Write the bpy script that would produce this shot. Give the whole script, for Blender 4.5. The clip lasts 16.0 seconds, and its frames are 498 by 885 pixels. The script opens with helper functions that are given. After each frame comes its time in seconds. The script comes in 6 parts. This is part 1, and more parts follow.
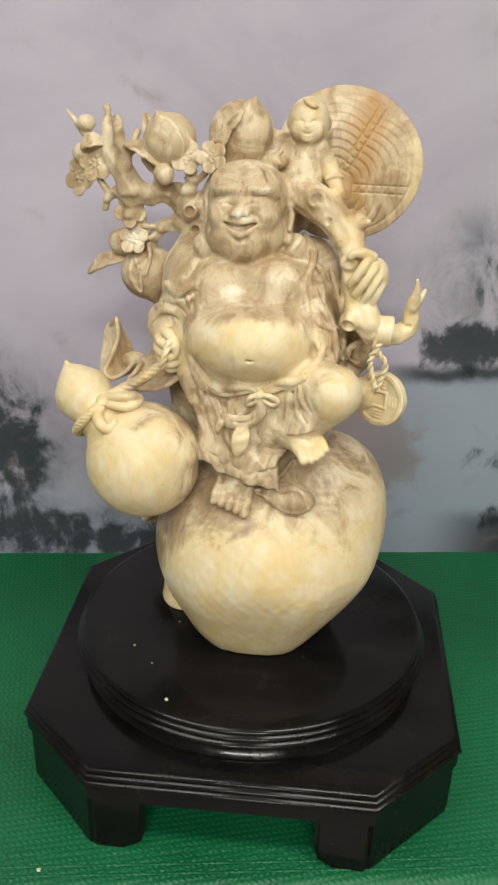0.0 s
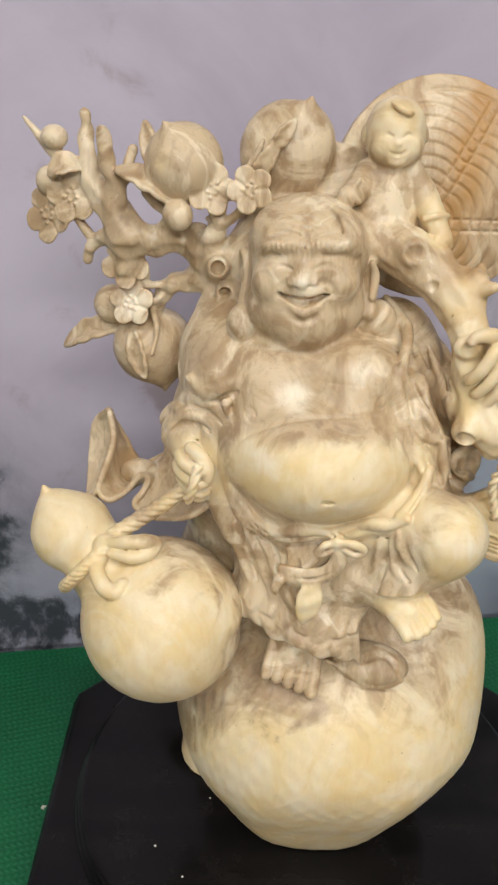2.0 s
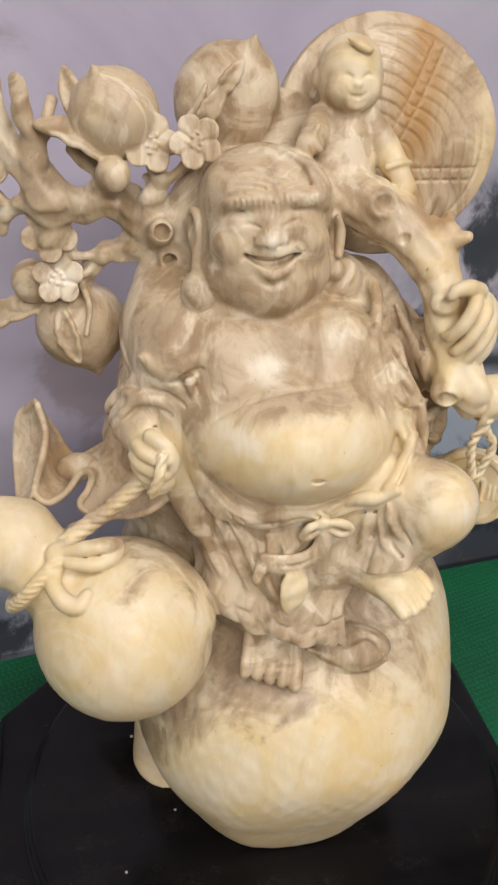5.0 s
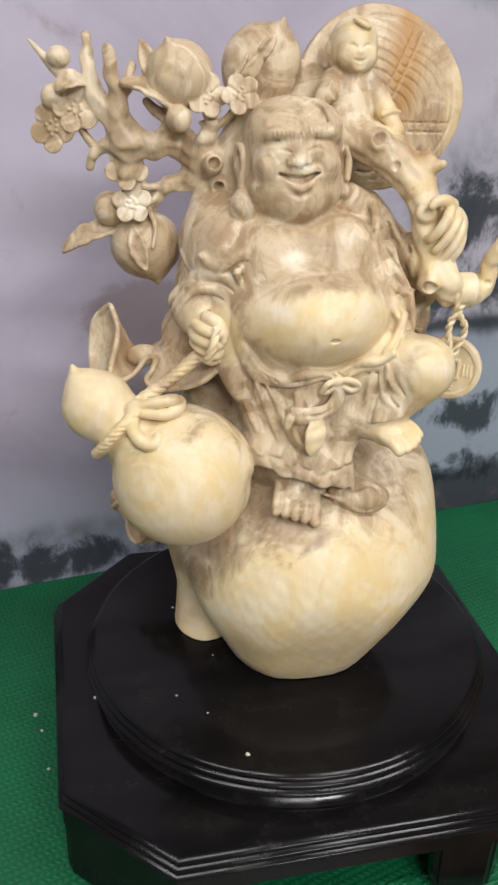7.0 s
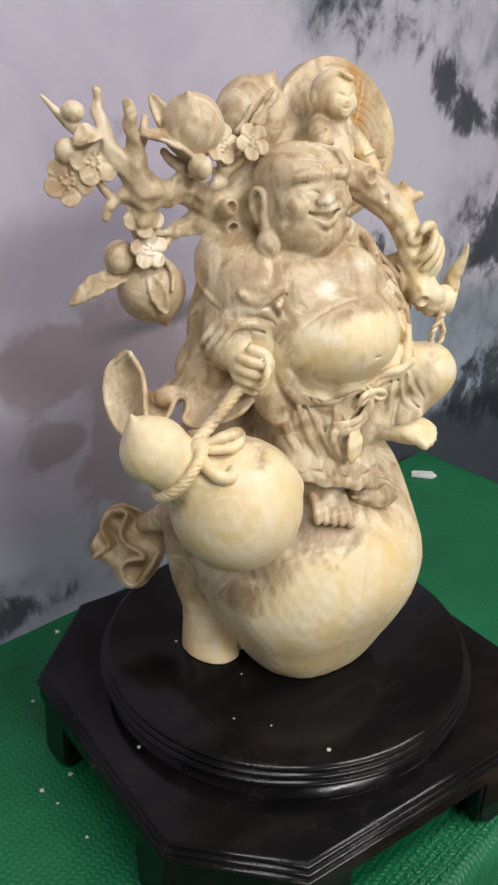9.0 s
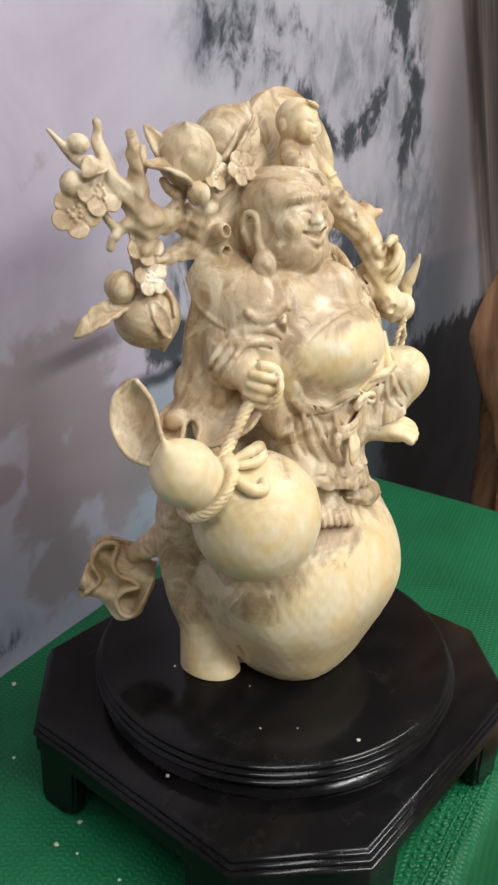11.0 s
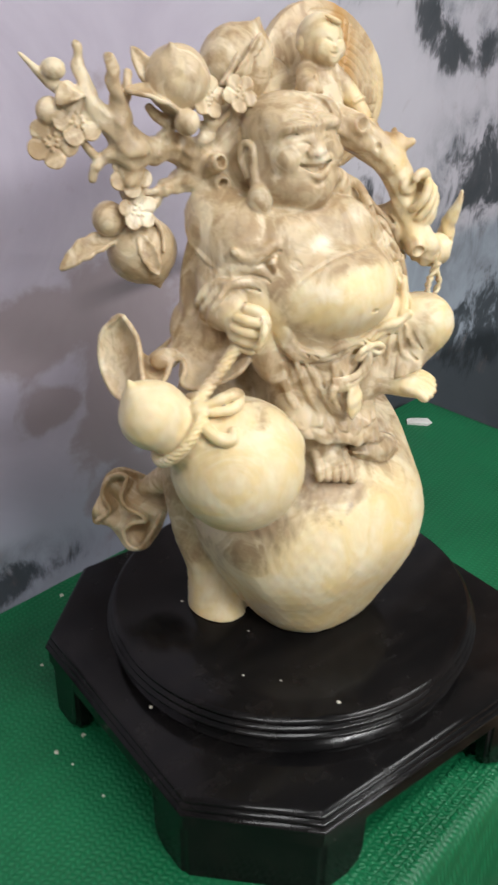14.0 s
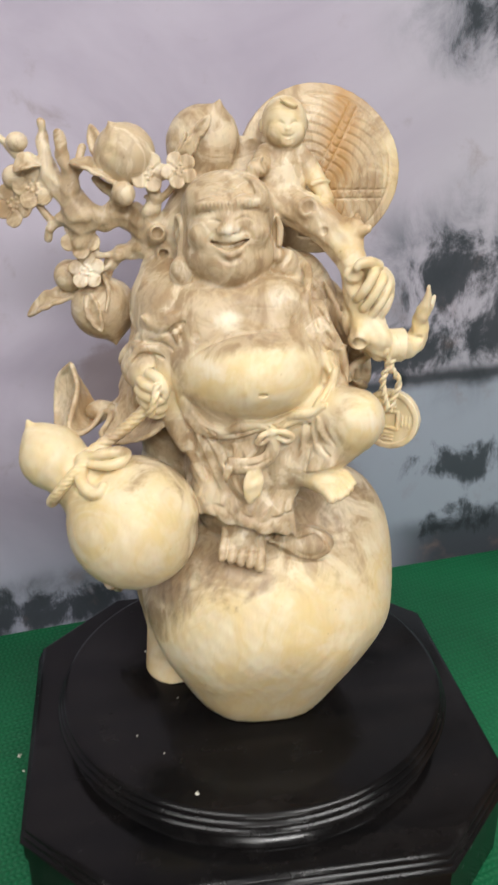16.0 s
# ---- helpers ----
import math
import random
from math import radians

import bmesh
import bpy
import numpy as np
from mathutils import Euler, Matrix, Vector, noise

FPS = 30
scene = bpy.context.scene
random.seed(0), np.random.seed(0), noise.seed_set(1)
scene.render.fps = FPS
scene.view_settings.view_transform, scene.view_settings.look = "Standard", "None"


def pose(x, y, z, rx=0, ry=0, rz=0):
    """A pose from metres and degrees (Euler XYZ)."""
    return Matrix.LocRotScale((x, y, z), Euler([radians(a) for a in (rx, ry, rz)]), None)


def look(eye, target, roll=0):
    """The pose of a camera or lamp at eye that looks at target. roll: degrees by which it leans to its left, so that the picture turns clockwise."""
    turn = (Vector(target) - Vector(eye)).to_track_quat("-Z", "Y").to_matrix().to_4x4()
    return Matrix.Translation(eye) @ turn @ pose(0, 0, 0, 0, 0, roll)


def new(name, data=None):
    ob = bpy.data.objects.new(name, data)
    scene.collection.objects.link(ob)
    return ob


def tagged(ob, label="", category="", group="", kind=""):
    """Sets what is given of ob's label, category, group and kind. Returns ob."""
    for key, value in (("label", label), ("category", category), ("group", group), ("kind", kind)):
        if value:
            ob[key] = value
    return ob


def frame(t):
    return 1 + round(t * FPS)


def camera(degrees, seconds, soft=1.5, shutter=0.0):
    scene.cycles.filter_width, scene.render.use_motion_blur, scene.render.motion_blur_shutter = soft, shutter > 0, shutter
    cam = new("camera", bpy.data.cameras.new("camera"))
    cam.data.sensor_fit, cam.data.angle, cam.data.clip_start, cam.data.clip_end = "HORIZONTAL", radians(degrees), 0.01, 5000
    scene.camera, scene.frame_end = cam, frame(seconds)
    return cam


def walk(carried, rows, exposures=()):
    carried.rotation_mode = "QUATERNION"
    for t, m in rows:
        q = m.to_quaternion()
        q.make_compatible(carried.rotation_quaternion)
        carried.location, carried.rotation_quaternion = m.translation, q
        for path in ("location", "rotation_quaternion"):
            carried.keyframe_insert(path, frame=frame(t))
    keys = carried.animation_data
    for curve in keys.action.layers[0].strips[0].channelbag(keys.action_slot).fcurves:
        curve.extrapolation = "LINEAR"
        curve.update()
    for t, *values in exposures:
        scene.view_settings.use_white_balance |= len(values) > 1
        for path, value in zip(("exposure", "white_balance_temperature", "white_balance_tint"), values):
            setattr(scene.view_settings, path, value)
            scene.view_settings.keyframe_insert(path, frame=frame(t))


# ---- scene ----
cam = camera(31.7, 16.0, soft=2.5, shutter=0.35)
PATH = [
    (0, (0.066, -0.753, 0.686), (-0.08, 1.038, -0.192), 1.7),
    (0.5, (0.097, -0.72, 0.688), (-0.125, 1.049, -0.218), 1.2),
    (1, (0.06, -0.642, 0.682), (-0.135, 1.115, -0.254), 0.2),
    (1.5, (0.003, -0.537, 0.688), (-0.09, 1.217, -0.269), 0.2),
    (2, (-0.03, -0.487, 0.694), (-0.047, 1.259, -0.282), 1.0),
    (2.5, (-0.05, -0.464, 0.693), (0.012, 1.276, -0.292), 1.4),
    (3, (-0.071, -0.435, 0.688), (0.106, 1.292, -0.306), 1.6),
    (3.5, (-0.079, -0.421, 0.683), (0.227, 1.285, -0.316), 1.5),
    (4, (-0.088, -0.422, 0.677), (0.276, 1.269, -0.326), 1.8),
    (4.5, (-0.096, -0.422, 0.674), (0.256, 1.264, -0.342), 1.9),
    (7, (-0.169, -0.612, 0.645), (0.228, 1.112, -0.288), 2.0),
    (7.5, (-0.231, -0.621, 0.64), (0.307, 1.084, -0.256), 2.4),
    (8, (-0.325, -0.565, 0.66), (0.452, 1.059, -0.212), 2.3),
    (8.5, (-0.39, -0.541, 0.657), (0.558, 0.995, -0.205), 1.9),
    (9, (-0.44, -0.53, 0.655), (0.638, 0.916, -0.209), 2.8),
    (9.5, (-0.492, -0.508, 0.652), (0.688, 0.863, -0.202), 2.4),
    (12, (-0.596, -0.408, 0.647), (0.906, 0.672, -0.114), 2.7),
    (12.5, (-0.595, -0.418, 0.649), (0.89, 0.691, -0.104), 2.3),
    (13, (-0.581, -0.44, 0.658), (0.835, 0.749, -0.103), 1.8),
    (13.5, (-0.532, -0.462, 0.656), (0.734, 0.861, -0.149), 1.6),
    (14, (-0.441, -0.519, 0.66), (0.625, 0.87, -0.306), 0.8),
    (14.5, (-0.321, -0.65, 0.656), (0.51, 0.923, -0.258), -0.1),
    (15, (-0.237, -0.713, 0.655), (0.301, 1.008, -0.212), -0.1),
    (15.5, (-0.17, -0.706, 0.648), (0.229, 1.066, -0.191), 0.2),
    (16, (-0.086, -0.662, 0.66), (0.179, 1.14, -0.165), -0.4),
]
EXPOSURES = [(0.0, -0.24, 6750, 3), (1.5, -0.32, 6500, 7), (3.5, -0.45, 6450, 14), (4.7, -0.43, 6400, 14), (7.0, -0.21, 6250, 11), (9.0, -0.17, 6300, 10), (12.5, 0.01, 6330, 7), (14.5, -0.05, 6250, 7), (16.0, -0.16, 6400, 9)]
walk(cam, [(t, look(eye, target, roll)) for t, eye, target, roll in PATH], EXPOSURES)

# ---- world and lights ----
world = bpy.data.worlds.new("world")
scene.world = world
world.use_nodes = True
world.node_tree.nodes["Background"].inputs[0].default_value = (0.75, 0.78, 0.9, 1)
world.node_tree.nodes["Background"].inputs[1].default_value = 0.05

TABLE_H, TABLE_Z = 0.75, -0.0125     # the table's height and where its mat lies
CEILING = 1.95
LIGHTS = [(-0.75, -0.80, 1.15, 0.30, 15), (0.85, -0.80, 1.15, 0.30, 22), (0.2, -2.4, 1.3, 0.30, 92)]
for lx, ly, sx, sy, watts in LIGHTS:
    data = bpy.data.lights.new("ceiling_lamp", "AREA")
    data.shape, data.size, data.size_y, data.energy, data.color = "RECTANGLE", sx, sy, watts, (1.0, 0.97, 0.95)
    new("ceiling_lamp", data).matrix_world = pose(lx, ly, CEILING - 0.055)

# ---- materials ----
class Mat:
    """A node material with short calls to add and join nodes."""

    def __init__(self, name):
        self.mat = bpy.data.materials.new(name)
        self.mat.use_nodes = True
        self.tree = self.mat.node_tree
        self.bsdf = self.tree.nodes["Principled BSDF"]
        self.coord = self.add("ShaderNodeTexCoord")

    def add(self, kind, **sets):
        node = self.tree.nodes.new(kind)
        for key, value in sets.items():
            setattr(node, key, value)
        return node

    def link(self, a, b):
        self.tree.links.new(a, b)

    def put(self, socket, value):
        if isinstance(value, bpy.types.NodeSocket):
            self.link(value, socket)
        else:
            socket.default_value = value

    def mapped(self, scale=(1, 1, 1), move=(0, 0, 0), turn=(0, 0, 0), source="Object"):
        node = self.add("ShaderNodeMapping")
        self.link(self.coord.outputs[source], node.inputs[0])
        node.inputs["Scale"].default_value, node.inputs["Location"].default_value = scale, move
        node.inputs["Rotation"].default_value = turn
        return node.outputs[0]

    def noise(self, scale, detail=4.0, rough=0.55, at=None, warp=0.0):
        node = self.add("ShaderNodeTexNoise")
        node.inputs["Scale"].default_value, node.inputs["Detail"].default_value = scale, detail
        node.inputs["Roughness"].default_value, node.inputs["Distortion"].default_value = rough, warp
        self.link(at or self.coord.outputs["Object"], node.inputs["Vector"])
        return node.outputs["Fac"]

    def ramp(self, value, low, high, a=0.0, b=1.0, smooth=True):
        node = self.add("ShaderNodeMapRange", interpolation_type="SMOOTHSTEP" if smooth else "LINEAR")
        self.put(node.inputs[0], value)
        for slot, number in zip((1, 2, 3, 4), (low, high, a, b)):
            node.inputs[slot].default_value = number
        return node.outputs[0]

    def math(self, op, a, b=0.0, c=0.0):
        node = self.add("ShaderNodeMath", operation=op)
        for slot, value in enumerate((a, b, c)):
            self.put(node.inputs[slot], value)
        return node.outputs[0]

    def mix(self, fac, a, b, blend="MIX"):
        node = self.add("ShaderNodeMix", data_type="RGBA", blend_type=blend)
        self.put(node.inputs[0], fac)
        for slot, value in ((6, a), (7, b)):
            self.put(node.inputs[slot], (*value, 1.0) if isinstance(value, tuple) else value)
        return node.outputs[2]

    def xyz(self, at=None):
        node = self.add("ShaderNodeSeparateXYZ")
        self.link(at or self.coord.outputs["Object"], node.inputs[0])
        return node.outputs

    def bump(self, height, strength=0.3, distance=0.001, under=None):
        node = self.add("ShaderNodeBump")
        node.inputs["Strength"].default_value, node.inputs["Distance"].default_value = strength, distance
        self.put(node.inputs["Height"], height)
        if under is not None:
            self.link(under, node.inputs["Normal"])
        return node.outputs[0]

    def done(self, color=None, rough=None, normal=None, **more):
        for key, value in (("Base Color", color), ("Roughness", rough), ("Normal", normal)):
            if value is not None:
                self.put(self.bsdf.inputs[key], (*value, 1.0) if isinstance(value, tuple) else value)
        for key, value in more.items():
            self.put(self.bsdf.inputs[key.replace("_", " ")], (*value, 1.0) if isinstance(value, tuple) and key.endswith("Color") else value)
        return self.mat


def carved_wood():
    """Pale carving wood: yellow sapwood outside, greyish brown heartwood within, a rust streak, fine grain."""
    m = Mat("carved_wood")
    sap = m.add("ShaderNodeAttribute", attribute_name="sapwood").outputs["Fac"]
    rust = m.add("ShaderNodeAttribute", attribute_name="rust").outputs["Fac"]
    cloud = m.noise(20, 4, 0.55, warp=1.8)
    swirl = m.noise(26, 5, 0.6, at=m.mapped((1, 1, 0.55), turn=(0.3, 0.5, 0.2)), warp=2.6)
    fine = m.noise(120, 4, 0.6, warp=0.8)
    grain = m.noise(90, 4, 0.6, at=m.mapped((1, 1, 0.25), turn=(0.25, 0.35, 0.2)), warp=1.2)
    edge = m.math("ADD", sap, m.math("MULTIPLY", m.math("SUBTRACT", cloud, 0.5), 0.7))
    edge = m.math("ADD", edge, m.math("MULTIPLY", m.math("SUBTRACT", swirl, 0.5), 0.22))
    heart = m.mix(m.ramp(swirl, 0.36, 0.58), (0.385, 0.270, 0.148), (0.56, 0.436, 0.272))
    heart = m.mix(m.ramp(cloud, 0.50, 0.60), heart, (0.68, 0.565, 0.385))
    heart = m.mix(m.ramp(grain, 0.26, 0.48, 0.28, 0.0), heart, (0.22, 0.135, 0.08))
    rings = m.ramp(m.math("SINE", m.math("MULTIPLY", m.math("ADD", cloud, m.math("MULTIPLY", swirl, 0.25)), 48.0)), 0.2, 1.0)
    heart = m.mix(m.math("MULTIPLY", rings, 0.15), heart, (0.25, 0.155, 0.09))
    yellow = m.mix(m.ramp(cloud, 0.28, 0.70), (0.695, 0.536, 0.264), (0.745, 0.642, 0.44))
    yellow = m.mix(m.ramp(swirl, 0.55, 0.75, 0.0, 0.4), yellow, (0.60, 0.45, 0.24))
    yellow = m.mix(m.ramp(grain, 0.3, 0.6, 0.22, 0.0), yellow, (0.58, 0.42, 0.2))
    yellow = m.mix(m.math("MULTIPLY", rings, 0.04), yellow, (0.5, 0.35, 0.16))
    color = m.mix(m.ramp(edge, 0.30, 0.60), heart, yellow)
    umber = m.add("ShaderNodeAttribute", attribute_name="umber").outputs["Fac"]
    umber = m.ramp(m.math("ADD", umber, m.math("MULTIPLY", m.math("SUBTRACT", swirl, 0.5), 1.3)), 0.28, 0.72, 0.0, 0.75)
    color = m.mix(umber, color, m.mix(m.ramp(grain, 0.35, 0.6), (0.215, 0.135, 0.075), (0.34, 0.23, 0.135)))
    # pale patches over the wood, with the knee's highlight painted among them
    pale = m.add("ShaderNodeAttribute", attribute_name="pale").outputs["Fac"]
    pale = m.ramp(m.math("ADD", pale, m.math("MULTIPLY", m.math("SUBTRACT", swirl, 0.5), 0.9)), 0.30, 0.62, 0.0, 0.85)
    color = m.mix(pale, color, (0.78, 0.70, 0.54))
    streak = m.math("MULTIPLY", rust, m.ramp(swirl, 0.25, 0.6, 0.6, 1.0))
    color = m.mix(m.math("MULTIPLY", streak, 0.85), color, (0.42, 0.24, 0.085))
    specks = m.ramp(m.noise(330, 2, 0.5), 0.74, 0.8)
    color = m.mix(m.math("MULTIPLY", specks, 0.5), color, (0.16, 0.10, 0.06))
    relief = m.bump(m.noise(420, 3, 0.6), 0.14, 0.0006, m.bump(grain, 0.2, 0.0012))
    return m.done(color, m.ramp(fine, 0.3, 0.7, 0.36, 0.5), relief, Specular_IOR_Level=0.45, Subsurface_Weight=0.25, Subsurface_Radius=(0.9, 0.55, 0.3), Subsurface_Scale=0.003)


def lacquer():
    """Black-brown lacquered wood, dusty and a little scratched."""
    m = Mat("black_lacquer")
    dust = m.ramp(m.noise(38, 6, 0.7), 0.45, 0.8)
    fibre = m.noise(40, 4, 0.6, at=m.mapped((0.12, 1, 1), turn=(0, 0, 0.3)))
    color = m.mix(m.ramp(fibre, 0.35, 0.7), (0.0038, 0.0036, 0.0038), (0.0070, 0.0060, 0.0058))
    color = m.mix(m.math("MULTIPLY", dust, 0.14), color, (0.036, 0.032, 0.029))
    scuff = m.ramp(m.noise(34, 4, 0.7, at=m.mapped((1, 0.22, 1), turn=(0, 0, 0.7)), warp=0.8), 0.68, 0.80, 0.0, 0.35)
    color = m.mix(scuff, color, (0.07, 0.062, 0.055))
    marks = m.noise(9, 7, 0.8, at=m.mapped((1, 3.5, 1), turn=(0, 0, 0.9)), warp=1.5)
    rough = m.math("ADD", m.ramp(marks, 0.4, 0.7, 0.13, 0.26), m.math("MULTIPLY", dust, 0.12))
    return m.done(color, rough, m.bump(fibre, 0.06, 0.0005), Specular_IOR_Level=0.2)


def green_mat():
    """Green embossed vinyl mat: rows of small knit-like bumps, a lighter green on the crests."""
    m = Mat("green_mat")
    stain = m.noise(5.5, 5, 0.6)
    color = m.mix(m.ramp(stain, 0.3, 0.7), (0.0035, 0.082, 0.028), (0.0045, 0.120, 0.042))
    color = m.mix(m.ramp(m.noise(30, 4, 0.7), 0.62, 0.8, 0, 0.35), color, (0.012, 0.085, 0.04))
    rub = m.ramp(m.noise(14, 3, 0.6, at=m.mapped((1, 1, 1), (3.1, 0.4, 0))), 0.76, 0.84, 0, 0.5)
    color = m.mix(rub, color, (0.10, 0.075, 0.04))
    p = m.mapped((1, 1, 1), turn=(0, 0, radians(-8)))
    x, y, _ = m.xyz(p)
    row = m.math("SINE", m.math("MULTIPLY", y, 2 * math.pi / 0.0062))
    sway = m.math("MULTIPLY", m.math("SINE", m.math("MULTIPLY", y, math.pi / 0.0062)), 1.3)
    knot = m.math("SINE", m.math("ADD", m.math("MULTIPLY", x, 2 * math.pi / 0.0058), sway))
    weave = m.math("MULTIPLY", m.math("ADD", row, 1.0), m.math("ADD", knot, 1.0))
    relief = m.bump(weave, 0.26, 0.0009, m.bump(m.noise(160, 3), 0.2, 0.001))
    color = m.mix(m.ramp(weave, 0.0, 2.6, 0.0, 0.5), color, (0.007, 0.145, 0.053))
    return m.done(color, m.ramp(stain, 0.3, 0.7, 0.42, 0.55), relief, Specular_IOR_Level=0.4)


def plain(name, color, rough=0.6, scale=20.0, vary=0.12, bump=0.15, distance=0.001, **more):
    """A surface of one colour with slight mottling and grain."""
    m = Mat(name)
    low = tuple(c * (1 - vary) for c in color)
    high = tuple(min(1, c * (1 + vary)) for c in color)
    shade = m.mix(m.ramp(m.noise(scale, 5, 0.6), 0.3, 0.7), low, high)
    return m.done(shade, rough, m.bump(m.noise(scale * 8, 3), bump, distance), **more)


def root_wood():
    """Reddish brown varnished root wood with long dark and light streaks."""
    m = Mat("root_wood")
    streak = m.noise(14, 5, 0.6, at=m.mapped((1, 1, 0.14)), warp=1.0)
    color = m.mix(m.ramp(streak, 0.3, 0.7), (0.17, 0.075, 0.034), (0.48, 0.26, 0.135))
    color = m.mix(m.ramp(m.noise(5, 3), 0.5, 0.8, 0, 0.5), color, (0.08, 0.03, 0.015))
    return m.done(color, 0.27, m.bump(streak, 0.3, 0.004))


WOOD, LACQUER, MAT = carved_wood(), lacquer(), green_mat()
WALL = plain("grey_wall_paint", (0.58, 0.57, 0.58), 0.8, 3)
CEIL = plain("white_ceiling_paint", (0.75, 0.75, 0.75), 0.85, 3)
FLOOR = plain("grey_floor_tile", (0.20, 0.19, 0.18), 0.45, 6)
FRAME = plain("white_painted_metal", (0.7, 0.7, 0.7), 0.4, 10)
TABLE = plain("dark_table_wood", (0.06, 0.045, 0.035), 0.5, 12)
PAPER = plain("white_paper", (0.62, 0.60, 0.56), 0.7, 60)
CHIP = plain("pale_wood_chip", (0.62, 0.58, 0.48), 0.6, 90)
TAN = plain("tan_wood", (0.33, 0.2, 0.1), 0.6, 30, 0.4)
ROOT = root_wood()
GLOW = Mat("lamp_diffuser").done((0.8, 0.8, 0.8), 0.5, Emission_Color=(1.0, 0.98, 0.96), Emission_Strength=3.0)

# ---- mesh helpers ----
def mesh_of(name, bm, material, smooth=None):
    data = bpy.data.meshes.new(name)
    bm.normal_update()
    if smooth is not None:
        for f in bm.faces:
            f.smooth = True
        for e in bm.edges:
            e.smooth = len(e.link_faces) == 2 and e.calc_face_angle(0) < radians(smooth)
    bm.to_mesh(data)
    bm.free()
    data.materials.append(material)
    return data


def part(name, bm, material, parent=None, label="", smooth=None):
    ob = new(name, mesh_of(name, bm, material, smooth))
    ob.parent = parent
    return tagged(ob, label) if label else ob


def box_bm(x0, y0, z0, x1, y1, z1, bevel=0.0, bm=None):
    bm = bm or bmesh.new()
    made = bmesh.ops.create_cube(bm, size=1.0, matrix=Matrix.LocRotScale(
        ((x0 + x1) / 2, (y0 + y1) / 2, (z0 + z1) / 2), None, (x1 - x0, y1 - y0, z1 - z0)))
    if bevel:
        edges = list({e for v in made["verts"] for e in v.link_edges})
        bmesh.ops.bevel(bm, geom=edges, offset=bevel, segments=2, affect="EDGES")
    return bm


def rings_bm(rings, close_low=True, close_high=True):
    """A skin over rings of equally many points, bottom to top."""
    bm = bmesh.new()
    rows = [[bm.verts.new(p) for p in ring] for ring in rings]
    for a, b in zip(rows, rows[1:]):
        for i in range(len(a)):
            j = (i + 1) % len(a)
            bm.faces.new((a[i], a[j], b[j], b[i]))
    if close_low:
        bm.faces.new(rows[0][::-1])
    if close_high:
        bm.faces.new(rows[-1])
    return bm


# ---- the room ----
def setting(name, bm, material, label, smooth=None):
    return tagged(part(name, bm, material, None, label, smooth), category=name.split("_")[0], kind="structure")


FLOOR_Z = TABLE_Z - TABLE_H
setting("floor", box_bm(-3.2, -4.2, FLOOR_Z - 0.1, 3.6, 1.6, FLOOR_Z), FLOOR, "dark grey tiled floor of the room")
setting("ceiling", box_bm(-3.2, -4.2, CEILING, 3.6, 1.6, CEILING + 0.1), CEIL, "plain white painted ceiling with light panels")
setting("wall_west", box_bm(-3.2, -4.2, FLOOR_Z, -3.1, 1.6, CEILING), WALL, "plain grey painted side wall")
setting("wall_east", box_bm(3.5, -4.2, FLOOR_Z, 3.6, 1.6, CEILING), WALL, "plain grey painted side wall")
setting("wall_south", box_bm(-3.1, -4.2, FLOOR_Z, 3.5, -4.1, CEILING), WALL, "plain grey painted wall behind the viewer")
setting("wall_north", box_bm(-3.1, 1.5, FLOOR_Z, 3.5, 1.6, CEILING), WALL, "plain grey painted wall behind the backdrop")

for lx, ly, sx, sy, watts in LIGHTS:
    fixture = tagged(new("ceiling_light"), "white ceiling panel light with a glowing diffuser", "ceiling light", "ceiling panel lights")
    fixture.location = (lx, ly, CEILING)
    rim = bmesh.new()
    for x0, y0, x1, y1 in ((-sx / 2 - 0.02, -sy / 2 - 0.02, sx / 2 + 0.02, -sy / 2), (-sx / 2 - 0.02, sy / 2, sx / 2 + 0.02, sy / 2 + 0.02),
                           (-sx / 2 - 0.02, -sy / 2, -sx / 2, sy / 2), (sx / 2, -sy / 2, sx / 2 + 0.02, sy / 2)):
        box_bm(x0, y0, -0.045, x1, y1, 0.0, bm=rim)
    part("frame", rim, FRAME, fixture)
    part("diffuser", box_bm(-sx / 2, -sy / 2, -0.03, sx / 2, sy / 2, -0.02), GLOW, fixture, "glowing white diffuser")


# ---- backdrop ----
BACK_TURN = math.atan(0.14)      # the backdrop stands a little askew to the stand


